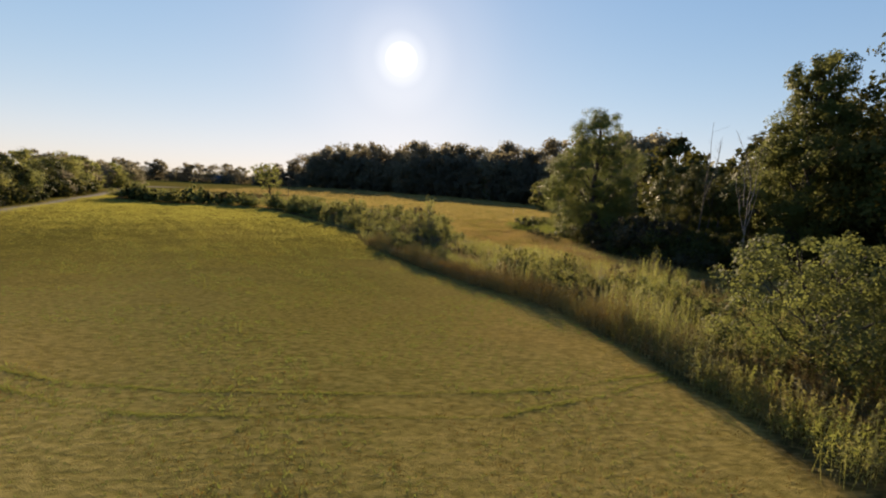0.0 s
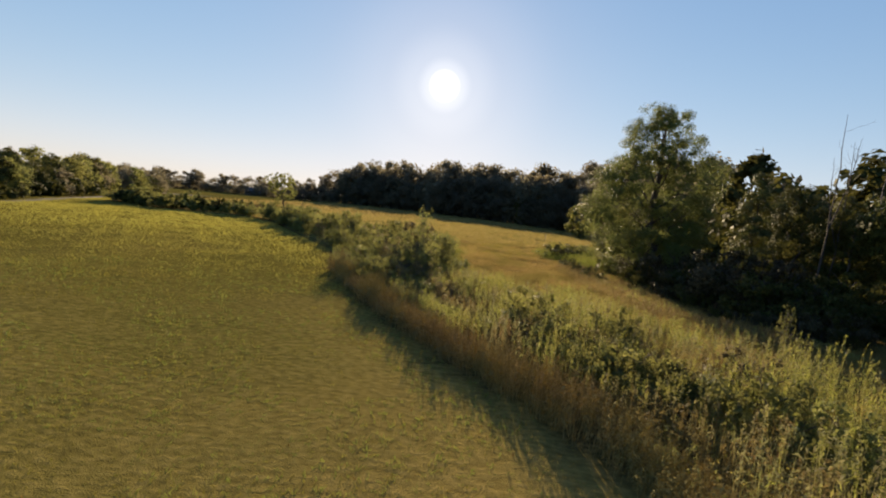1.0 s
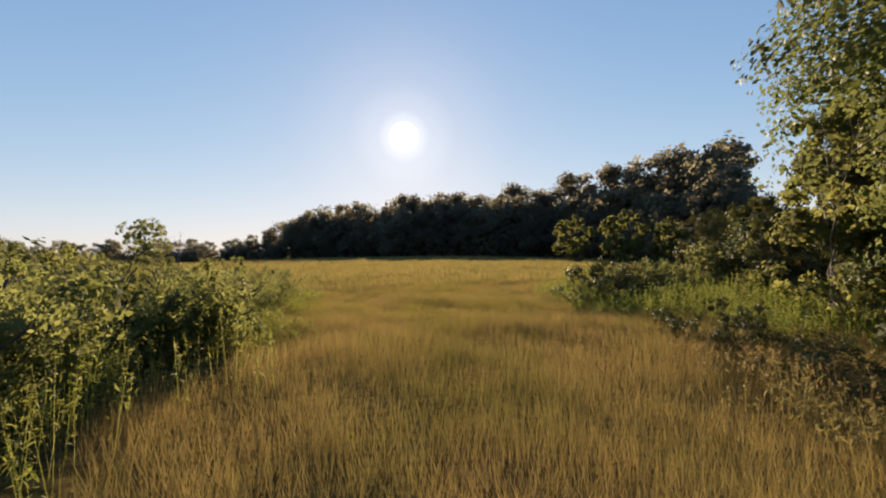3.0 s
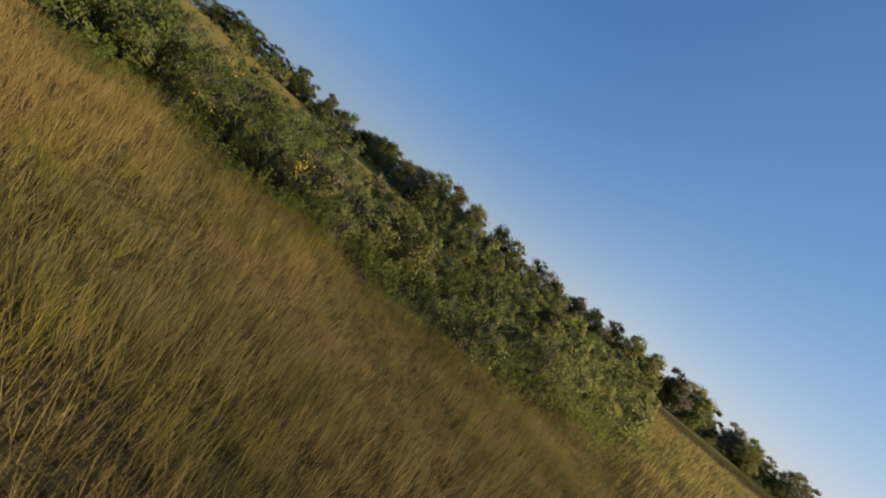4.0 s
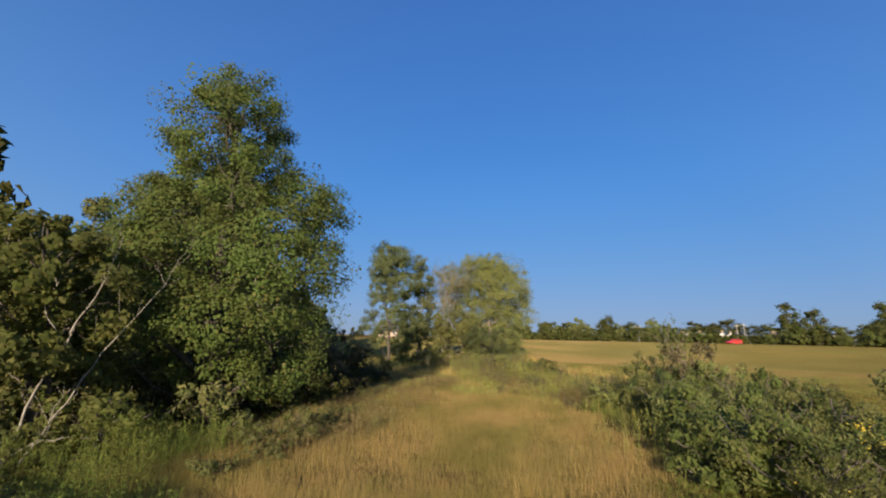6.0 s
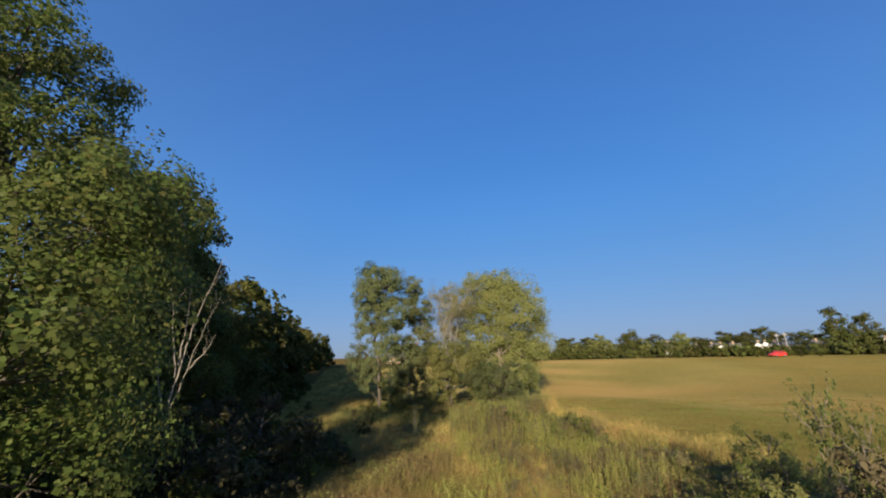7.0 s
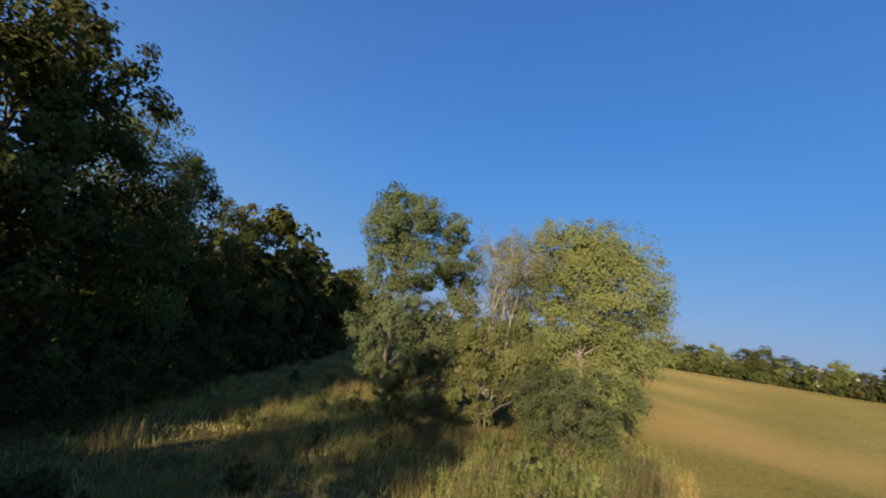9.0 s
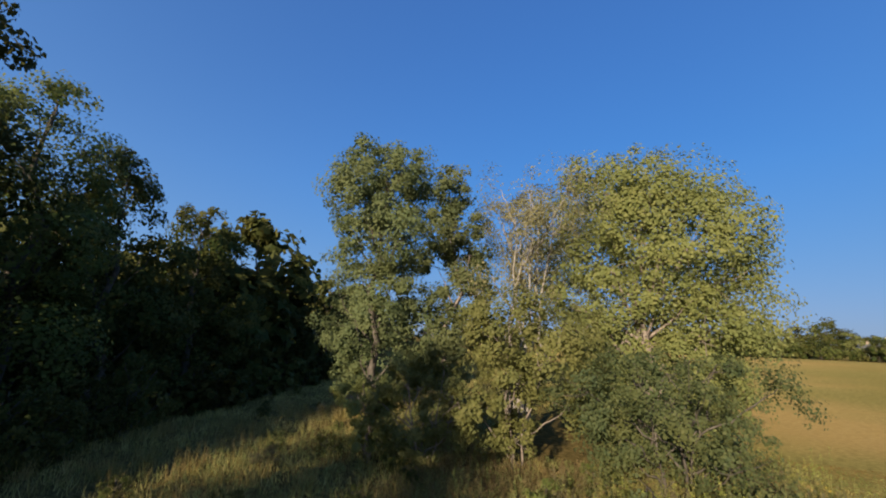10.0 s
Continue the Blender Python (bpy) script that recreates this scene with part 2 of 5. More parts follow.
# far leaves: distance haze and sun veil are mixed into this pale grey-brown colour
M_HAZED_LEAF = leaf_material("leaves_forest_hazed", [(0.0, (0.115, 0.112, 0.076)), (0.6, (0.160, 0.150, 0.100)), (1.0, (0.20, 0.180, 0.115))], 0.62, (0.48, 0.41, 0.28), patch=(0.17, 0.145, 0.090), patch_scale=0.2, patch_amount=0.5, rough=0.8, spec=0.02)
M_BRUSH = leaf_material("leaves_brown_brush", [(0.0, (0.038, 0.034, 0.018)), (0.6, (0.064, 0.054, 0.028)), (1.0, (0.105, 0.082, 0.042))], 0.2, (0.15, 0.105, 0.05), patch=(0.060, 0.066, 0.030), patch_scale=0.4, patch_amount=0.5)
M_YELLOW = leaf_material("leaves_yellow_green", [(0.0, (0.165, 0.178, 0.057)), (0.6, (0.205, 0.212, 0.071)), (1.0, (0.26, 0.25, 0.090))], 0.40, (0.34, 0.32, 0.09), patch=(0.13, 0.15, 0.052), patch_scale=0.5, patch_amount=0.6)
M_SILVER = leaf_material("leaves_grey_green", [(0.0, (0.105, 0.130, 0.056)), (0.6, (0.130, 0.158, 0.069)), (1.0, (0.165, 0.185, 0.083))], 0.40, (0.28, 0.31, 0.10), patch=(0.165, 0.17, 0.066), patch_scale=0.4, patch_amount=0.5)
M_BLUE = leaf_material("leaves_blue_green", [(0.0, (0.066, 0.088, 0.040)), (0.7, (0.098, 0.124, 0.055)), (1.0, (0.15, 0.16, 0.068))], 0.48, (0.35, 0.37, 0.09), patch=(0.17, 0.165, 0.055), patch_scale=0.6, patch_amount=0.5)
M_RUST = leaf_material("leaves_turning_brown", [(0.0, (0.130, 0.112, 0.058)), (0.6, (0.195, 0.168, 0.088)), (1.0, (0.27, 0.232, 0.122))], 0.42, (0.32, 0.25, 0.09))
M_SHRUB = leaf_material("leaves_shrub", [(0.0, (0.086, 0.112, 0.030)), (0.6, (0.138, 0.170, 0.046)), (1.0, (0.23, 0.22, 0.075))], 0.56, (0.52, 0.48, 0.17), patch=(0.155, 0.155, 0.056), patch_scale=0.5, patch_amount=0.45, rough=0.7, spec=0.07)
M_MEADOW = leaf_material("meadow_grass", [(0.0, (0.18, 0.142, 0.048)), (0.35, (0.30, 0.230, 0.074)), (0.7, (0.42, 0.315, 0.110)), (1.0, (0.55, 0.42, 0.175))], 0.37, (0.36, 0.265, 0.10), patch=(0.19, 0.185, 0.050), patch_scale=0.3, patch_amount=0.75, rough=0.8, spec=0.03, patch2=(0.41, 0.285, 0.11))
M_BRIM = leaf_material("brim_grass", [(0.0, (0.15, 0.092, 0.038)), (0.4, (0.26, 0.165, 0.066)), (1.0, (0.42, 0.28, 0.115))], 0.06, (0.20, 0.12, 0.05), patch=(0.24, 0.20, 0.065), patch_scale=0.4, patch_amount=0.6, rough=0.9, spec=0.03)
M_LUSH = leaf_material("lush_grass", [(0.0, (0.14, 0.140, 0.026)), (0.5, (0.25, 0.24, 0.045)), (1.0, (0.40, 0.35, 0.08))], 0.42, (0.34, 0.32, 0.06), patch=(0.34, 0.24, 0.07), patch_scale=0.5, patch_amount=0.6, rough=0.8, spec=0.05)
M_WEED = leaf_material("weed_leaves", [(0.0, (0.150, 0.180, 0.042)), (0.5, (0.275, 0.300, 0.074)), (0.85, (0.41, 0.40, 0.115)), (1.0, (0.46, 0.36, 0.14))], 0.42, (0.48, 0.50, 0.12), patch=(0.22, 0.15, 0.068), patch_scale=0.7, patch_amount=0.6, spec=0.07)
M_GREENWEED = leaf_material("weed_leaves_green", [(0.0, (0.090, 0.128, 0.026)), (0.6, (0.150, 0.200, 0.043)), (1.0, (0.24, 0.265, 0.066))], 0.48, (0.36, 0.38, 0.08), patch=(0.19, 0.16, 0.05), patch_scale=0.4, patch_amount=0.4, spec=0.08)
M_GREYWEED = leaf_material("weed_leaves_grey", [(0.0, (0.10, 0.118, 0.050)), (0.6, (0.165, 0.182, 0.082)), (1.0, (0.30, 0.29, 0.15))], 0.5, (0.42, 0.41, 0.17), patch=(0.22, 0.15, 0.085), patch_scale=0.7, patch_amount=0.6, spec=0.08)
M_BROWNWEED = leaf_material("weed_leaves_brown", [(0.0, (0.10, 0.065, 0.034)), (0.6, (0.19, 0.125, 0.062)), (1.0, (0.33, 0.24, 0.11))], 0.42, (0.36, 0.25, 0.09), patch=(0.18, 0.17, 0.06), patch_scale=0.7, patch_amount=0.6, spec=0.08)
M_STUBBLE = leaf_material("mown_grass", [(0.0, (0.18, 0.148, 0.044)), (0.5, (0.27, 0.215, 0.070)), (1.0, (0.37, 0.28, 0.105))], 0.28, (0.37, 0.34, 0.055), patch=(0.17, 0.105, 0.034), patch_scale=0.5, patch_amount=0.8, rough=0.9, spec=0.0, patch_stretch=(0.22, 0.9, 1), through_mix=0.8)
M_FARMOWN = leaf_material("mown_grass_green", [(0.0, (0.21, 0.195, 0.055)), (0.5, (0.29, 0.262, 0.078)), (1.0, (0.37, 0.31, 0.11))], 0.44, (0.46, 0.43, 0.09), patch=(0.24, 0.17, 0.05), patch_scale=0.3, patch_amount=0.6, rough=0.9, spec=0.0, patch_stretch=(0.22, 0.9, 1), through_mix=0.8)
M_DRYSTUBBLE = leaf_material("dry_stubble", [(0.0, (0.145, 0.073, 0.020)), (0.5, (0.250, 0.130, 0.036)), (1.0, (0.35, 0.198, 0.062))], 0.32, (0.34, 0.15, 0.025), patch=(0.10, 0.090, 0.018), patch_scale=0.5, patch_amount=0.8, rough=0.9, spec=0.0, patch_stretch=(0.3, 1.0, 1), through_mix=0.6)
M_GLADE = leaf_material("glade_grass", [(0.0, (0.22, 0.198, 0.055)), (0.5, (0.40, 0.345, 0.112)), (1.0, (0.60, 0.50, 0.20))], 0.2, (0.50, 0.46, 0.13), patch=(0.17, 0.150, 0.055), patch_scale=0.3, patch_amount=0.75, rough=0.8, spec=0.05)
M_FLOWER = plain_material("goldenrod_flower", (0.48, 0.34, 0.03), 0.8)
M_BARK = bark_material("bark_grey_brown", (0.035, 0.028, 0.020), (0.11, 0.09, 0.07))
M_PALE = bark_material("bark_pale_dead", (0.17, 0.145, 0.11), (0.31, 0.27, 0.22), 5.0)
M_DEAD = bark_material("bark_grey_dead", (0.17, 0.145, 0.115), (0.33, 0.29, 0.24), 5.0)
M_TWIG = bark_material("bark_thin_grey", (0.13, 0.10, 0.08), (0.26, 0.21, 0.17))
M_WALL = plain_material("white_siding", (0.74, 0.72, 0.68), 0.7, vary=0.06)
M_TAN = plain_material("tan_siding", (0.42, 0.29, 0.21), 0.7, vary=0.08)
M_BROWN = plain_material("brown_siding", (0.26, 0.19, 0.13), 0.8, vary=0.1)
M_ROOF = plain_material("dark_shingle", (0.09, 0.085, 0.085), 0.9)
M_GLASS = plain_material("window_glass", (0.03, 0.04, 0.05), 0.08, vary=0.05)
M_RED = plain_material("red_car_paint", (0.55, 0.035, 0.025), 0.3, vary=0.04)
M_TYRE = plain_material("rubber", (0.02, 0.02, 0.02), 0.9)
M_CHROME = plain_material("grey_metal", (0.5, 0.5, 0.5), 0.35, 0.8)
M_POLE = bark_material("weathered_pole", (0.30, 0.27, 0.24), (0.48, 0.45, 0.41))


# ---- building helpers ----
def mesh_of(name, verts, faces, size=4):
    """A mesh from arrays: verts n x 3, faces m x size."""
    verts, faces = np.asarray(verts, np.float32), np.asarray(faces, np.int32)
    me = bpy.data.meshes.new(name)
    me.vertices.add(len(verts))
    me.vertices.foreach_set("co", verts.ravel())
    me.loops.add(faces.size)
    me.loops.foreach_set("vertex_index", faces.ravel())
    me.polygons.add(len(faces))
    me.polygons.foreach_set("loop_start", np.arange(0, faces.size, size, dtype=np.int32))
    me.update(calc_edges=True)
    return me


def child(name, me, material, parent, label="", smooth=False):
    """Links a mesh as one part under a thing."""
    if not me.materials:
        me.materials.append(material)
    ob = new(name, me)
    ob.parent = parent
    if smooth:
        me.shade_smooth()
    if label:
        tagged(ob, label)
    return ob


def part(name, bm, material, parent, label=""):
    me = bpy.data.meshes.new(name)
    bm.to_mesh(me)
    bm.free()
    return child(name, me, material, parent, label)


def smoothstep(a, b, v):
    t = np.clip((np.asarray(v, float) - a) / (b - a), 0, 1)
    return t * t * (3 - 2 * t)


def gz(x, y):
    """Height of the ground."""
    x, y = np.asarray(x, float), np.asarray(y, float)
    z = -2.8 * smoothstep(4, 100, x) * smoothstep(-60, -5, y)
    z = z + 2.7 * smoothstep(0, 85, -y)
    z = z + (0.10 * np.sin(x * 0.21 + 1.3) * np.sin(y * 0.17) + 0.05 * np.sin(x * 0.6 + y * 0.35)) * (0.15 + 0.85 * smoothstep(-12, 8, y))
    return z


# the edge between the mown field (west) and the rough growth, by y
EDGE_Y = np.array([-400, -120, -60, -20, 0, 3, 6, 9, 13, 19, 22, 25.5, 30, 36.5, 47, 61, 70, 75, 77, 78.5, 80, 82, 90])
EDGE_X = np.array([130, 60, 36, 22, 12, 8.2, 8.0, 8.6, 8.0, 6.4, 4.2, 1.6, -1.3, -4.9, -8.0, -18, -24, -30, -38, -54, -58, -60, -64.0])


def edge_x(y):
    return np.interp(y, EDGE_Y, EDGE_X)


# the east side of the hedge, where the meadow begins
HEDGE_Y = np.array([8, 20, 30, 36, 40, 44, 50, 53.6, 59, 63, 67, 72, 80, 95])
HEDGE_X = np.array([13, 12.5, 9.5, 7.6, 6.3, 5.3, 4.2, 3.5, 2.2, 1.4, -1.0, -8, -20, -50.0])


def hedge_x(y):
    return np.interp(y, HEDGE_Y, HEDGE_X)


# foot of the wood on the east side
WOOD_Y = np.array([-160, -57, 6.6, 23, 31, 36, 42, 46, 53, 59, 66, 80, 110, 140])
WOOD_X = np.array([130, 72, 42, 33, 25, 20, 17.5, 16.5, 18, 19.5, 24, 34, 56, 66.0])


def wood_x(y):
    return np.interp(y, WOOD_Y, WOOD_X)


# ---- the ground ----
def build_ground():
    def axis(lo, hi, step, far):
        core = np.arange(lo, hi + 1e-6, step)
        left = lo - np.geomspace(step, far, 22)
        right = hi + np.geomspace(step, far, 22)
        return np.concatenate([left[::-1], core, right])
    xs, ys = axis(-70, 60, 0.8, 2600), axis(-70, 110, 0.8, 2600)
    gx, gy = np.meshgrid(xs, ys)
    rough = smoothstep(-0.25, 0.25, gx - edge_x(gy) + 0.35 * np.sin(gy * 1.7) + 0.2 * np.sin(gy * 4.1)) * (gy < 88)
    rough = np.maximum(rough, smoothstep(86, 90, gy) * (gx > -64))
    rough = np.maximum(rough, smoothstep(-150, -170, gx))
    rng = np.random.default_rng(5)
    z = gz(gx, gy)
    near = (np.abs(gx) < 60) & (gy > -60) & (gy < 110)
    z = z + near * rng.normal(0, 0.012, z.shape) * (0.4 + rough)
    nx, ny = len(xs), len(ys)
    idx = np.arange(nx * ny).reshape(ny, nx)
    faces = np.stack([idx[:-1, :-1], idx[:-1, 1:], idx[1:, 1:], idx[1:, :-1]], -1).reshape(-1, 4)
    me = mesh_of("ground", np.stack([gx, gy, z], -1).reshape(-1, 3), faces)
    # gravel track along the western wood; wheel tracks in the field
    tx = np.interp(gy, [40, 52, 65, 91, 150], [-46, -51, -57, -69, -96])
    gravel = np.exp(-((gx - tx) / 1.2) ** 4) * (gy > 30) * (gy < 150)
    dry = smoothstep(15, 5, gy) * smoothstep(-12, 0, gy) * (gx < 9) * 0.12
    dry = dry + 0.22 * np.exp(-((gx - edge_x(gy) + 2.0) / 3.0) ** 2) * (gy < 30) * (gy > -30)
    dry = dry + smoothstep(38, -4, gy + 3.0 * np.sin(gx * 0.13 + 0.6) + 1.5 * np.sin(gx * 0.37 + gy * 0.2)) * 0.95
    dry = np.clip(dry, 0, 0.95) * (0.5 + 0.5 * smoothstep(-46, -14, gx + 4.0 * np.sin(gy * 0.11)))
    col = np.stack([rough, gravel, dry, np.ones_like(rough)], -1).reshape(-1, 4).astype(np.float32)
    a = me.color_attributes.new("cover", 'FLOAT_COLOR', 'POINT')
    a.data.foreach_set("color", col.ravel())
    me.materials.append(M_GROUND)
    me.shade_smooth()
    tagged(new("ground", me), "mown golden-green hayfield beside a rough meadow on gentle slopes", "ground", kind="structure")


build_ground()


# ---- foliage geometry ----
def leaf_quads(rng, pos, out, size, droop=0.3, fold=0.25, slim=0.42, loose=0.75):
    """Kite-shaped leaves at pos, facing roughly along out. Returns verts, faces."""
    n = len(pos)
    nrm = out + rng.normal(0, loose, (n, 3)) + np.array([0, 0, 0.2])
    nrm /= np.linalg.norm(nrm, axis=1)[:, None] + 1e-9
    a = np.cross(nrm, rng.normal(0, 1, (n, 3)))
    a /= np.linalg.norm(a, axis=1)[:, None] + 1e-9
    a[:, 2] -= droop * rng.random(n)
    b = np.cross(nrm, a)
    s = (size * rng.uniform(0.6, 1.35, n))[:, None]
    p0 = pos - a * s * 0.5
    tip = pos + a * s * 0.5
    mid = pos - a * s * 0.05 + nrm * s * fold * rng.uniform(-0.4, 1, n)[:, None]
    v = np.stack([p0, mid + b * s * slim, tip, mid - b * s * slim], 1).reshape(-1, 3)
    f = np.arange(4 * n).reshape(n, 4)
    return v, f


def tube(points, radii, sides=6):
    """A tapering tube along points. Returns verts, quads."""
    pts, radii = np.asarray(points, float), np.asarray(radii, float)
    d = np.gradient(pts, axis=0)
    d /= np.linalg.norm(d, axis=1)[:, None] + 1e-9
    ref = np.where(np.abs(d[:, 2:3]) < 0.9, [[0, 0, 1.0]], [[1.0, 0, 0]])
    u = np.cross(d, ref)
    u /= np.linalg.norm(u, axis=1)[:, None] + 1e-9
    w = np.cross(d, u)
    ang = np.linspace(0, 2 * np.pi, sides, endpoint=False)
    ring = pts[:, None] + radii[:, None, None] * (np.cos(ang)[None, :, None] * u[:, None] + np.sin(ang)[None, :, None] * w[:, None])
    n = len(pts)
    i = np.arange(n * sides).reshape(n, sides)
    f = np.stack([i[:-1], np.roll(i[:-1], -1, 1), np.roll(i[1:], -1, 1), i[1:]], -1).reshape(-1, 4)
    return ring.reshape(-1, 3), f


def joined(pieces):
    vs, fs, k = [], [], 0
    for v, f in pieces:
        vs.append(v)
        fs.append(f + k)
        k += len(v)
    return np.concatenate(vs), np.concatenate(fs)


def bent(rng, a, b, n, sag):
    """A slightly crooked line from a to b."""
    t = np.linspace(0, 1, n)[:, None]
    p = a + (b - a) * t
    wob = rng.normal(0, sag, (n, 3)) * np.sin(t * np.pi)
    wob[:, 2] -= sag * 1.2 * np.sin(t[:, 0] * np.pi)
    return p + wob


def tree_meshes(seed, height, radius, z0=2.0, clusters=90, per=120, leaf=0.22, trunk=0.22, profile="oak", gap=0.25, stems=1, spread=0.7, crown_bark=True, clump=1.0, boughs=16, slim=0.42, split=False, lumpy=1.0):
    """Trunk-and-limb mesh and crown mesh of a tree standing on the origin."""
    rng = np.random.default_rng(seed)
    wood, cents, outs, rads = [], [], [], []
    stem_tops = []
    for s in range(stems):
        ang = rng.uniform(0, 6.28)
        lean = np.array([math.cos(ang), math.sin(ang), 0]) * (spread * radius * 0.5 if stems > 1 else radius * 0.10)
        base = np.array([math.cos(ang), math.sin(ang), 0]) * (0.18 if stems > 1 else 0)
        top = base + lean + np.array([0, 0, height * rng.uniform(0.86, 0.93)])
        pts = bent(rng, base + np.array([0, 0, -0.3]), top, 9, 0.02 * height)
        rad = trunk / math.sqrt(stems) * np.linspace(1.25, 0.12, 9) ** 1.0
        wood.append(tube(pts, rad, 8))
        stem_tops.append(pts)
    ph = rng.uniform(0, 6.28, 6)

    def wide(h):
        if profile == "oak":
            return float(np.interp(h, [0, 0.1, 0.3, 0.5, 0.7, 0.85, 0.95, 1], [0.72, 0.95, 1.0, 0.90, 0.72, 0.58, 0.46, 0.26]))
        if profile == "full":
            return float(np.interp(h, [0, 0.2, 0.5, 0.8, 0.93, 1], [0.78, 0.86, 1.0, 0.96, 0.72, 0.4]))
        if profile == "spire":
            return (1 - h) ** 0.72 * 0.95 + 0.10
        if profile == "dome":
            return math.sqrt(max(0.02, 1 - (max(0, h - 0.35) / 0.65) ** 2)) * (0.75 + 0.25 * min(1, h / 0.35))
        return 0.6 + 0.4 * math.sin(h * math.pi)
    # boughs: each carries its own billow of leaf clusters
    lobes, limbs = [], []
    for j in range(boughs):
        h = ((j + rng.uniform(0.2, 0.8)) / boughs) ** 0.9
        a = 2.4 * j + rng.uniform(-0.5, 0.5)
        lump = 1 + lumpy * (0.22 * math.sin(2 * a + ph[0] + 4 * h) + 0.16 * math.sin(3 * a + ph[1] - 9 * h))
        r = radius * wide(h) * lump
        lr = 0.34 * r + 0.045 * height * rng.uniform(0.7, 1.3)
        stem = stem_tops[j % stems]
        zc = min(z0 + (height - z0) * h, height - 0.7 * lr)
        ci = np.array([np.interp(zc, stem[:, 2], stem[:, 0]), np.interp(zc, stem[:, 2], stem[:, 1]), zc])
        c = ci + np.array([math.cos(a), math.sin(a), 0]) * max(0.0, r - lr) * rng.uniform(0.75, 1.05)
        lobes.append((c, lr, ci))
        start_z = max(0.25 * z0, min(zc - 0.10 * height - 0.25 * r, height * 0.86))
        st = np.array([np.interp(start_z, stem[:, 2], stem[:, 0]), np.interp(start_z, stem[:, 2], stem[:, 1]), start_z])
        br = trunk * (0.42 - 0.25 * start_z / height)
        limbs.append([tube(bent(rng, st, c, 7, 0.03 * np.linalg.norm(c - st)), np.linspace(br, 0.02, 7), 5)])
    weight = np.array([lb[1] ** 2 for lb in lobes])
    picks = rng.choice(len(lobes), clusters, p=weight / weight.sum())
    for k in range(clusters):
        c0, lr, ci = lobes[picks[k]]
        d = rng.normal(0, 1, 3) + np.array([0, 0, 0.25])
        side = c0 - ci
        d += 0.6 * side / (np.linalg.norm(side) + 0.3)
        d /= np.linalg.norm(d) + 1e-9
        c = c0 + d * lr * rng.uniform(0.2, 1) ** 0.4 * np.array([1.0, 1.0, 0.95])
        if rng.random() < gap and d[2] < -0.1:
            continue
        c[2] = max(c[2], 0.4)
        cents.append(c)
        outs.append(d)
        rads.append(rng.uniform(0.6, 1.25) * clump * (0.24 * lr + 0.022 * height))
        if crown_bark and k % 4 == 0:
            limbs[picks[k]].append(tube(bent(rng, c0, c, 4, 0.03 * lr), np.linspace(max(0.012, trunk * 0.07), 0.006, 4), 4))
    cents, outs, rads = np.array(cents), np.array(outs), np.array(rads)
    n = len(cents)
    d = rng.normal(0, 1, (n, per, 3))
    d /= np.linalg.norm(d, axis=2)[..., None]
    q = rng.random((n, per, 1)) ** 0.42
    pos = cents[:, None] + d * q * rads[:, None, None] * np.array([1.05, 1.05, 0.95])
    out = d * 0.45 + outs[:, None] * 1.0
    pos, out = pos.reshape(-1, 3), out.reshape(-1, 3)
    pos[:, 2] = np.maximum(pos[:, 2], 0.12)
    crown = leaf_quads(rng, pos, out, leaf, loose=0.45, slim=slim)
    if split:
        return joined(wood), crown, [joined(b) for b in limbs]
    return joined(wood + [t for b in limbs for t in b]), crown


def place_tree(name, label, category, x, y, meshes, bark, leaves, turn=0.0, size=1.0, group="", widen=1.0, deep=1.0):
    """meshes: a pair of shared meshes, or fresh geometry."""
    base = new(name)
    base.matrix_world = pose(x, y, float(gz(x, y)) - 0.05) @ Matrix.Diagonal((size * widen, size * widen * deep, size, 1)) @ pose(0, 0, 0, 0, 0, turn)
    tagged(base, label, category, group)
    child("trunk", meshes[0], bark, base, smooth=True)
    if meshes[1]:
        child("crown", meshes[1], leaves, base)
    for b in meshes[2] if len(meshes) > 2 else ():
        child("branch", b, bark, base, smooth=True)
    return base


def tree_pair(seed, **kw):
    made = tree_meshes(seed, **kw)
    whole = [mesh_of("trunk", *made[0]), mesh_of("crown", *made[1])]
    if len(made) > 2:
        whole.append([mesh_of("branch", *b) for b in made[2]])
    return tuple(whole)


# ---- the trees of the wood's edge, seen close ----
place_tree("oak_tree", "tall broad green oak with leafy skirts at the meadow's edge", "tree", 20.0, 47.2,
           tree_pair(11, height=15.4, radius=5.0, z0=0.8, clump=0.66, clusters=900, per=140, leaf=0.11, trunk=0.38, profile="oak", gap=0.35, boughs=34, split=True), M_BARK, M_OAK, 20, widen=1.1, deep=0.92)
place_tree("tall_tree", "very tall dark green tree at the wood's edge", "tree", 33.0, 34.2,
           tree_pair(12, height=18.4, radius=4.6, z0=1.5, clump=0.72, clusters=620, per=90, leaf=0.19, trunk=0.40, profile="oak", gap=0.3, boughs=30, split=True), M_BARK, M_OAK, 140)
place_tree("tall_tree", "tall green tree with a ragged crown at the wood's edge", "tree", 45.0, 19.0,
           tree_pair(13, height=21.2, radius=5.4, z0=1.5, clusters=380, per=80, leaf=0.21, trunk=0.40, profile="oak", gap=0.3), M_BARK, M_OAK, 70)

place_tree("leaning_tree", "small light-green tree with a forked dark trunk by the oak", "tree", 20.7, 52.4,
           tree_pair(15, height=7.2, radius=2.3, z0=2.2, clusters=150, per=80, leaf=0.17, clump=0.75, trunk=0.17, profile="dome", gap=0.2, stems=2, spread=0.8, boughs=20, split=True), M_BARK, M_SHRUB, 200)

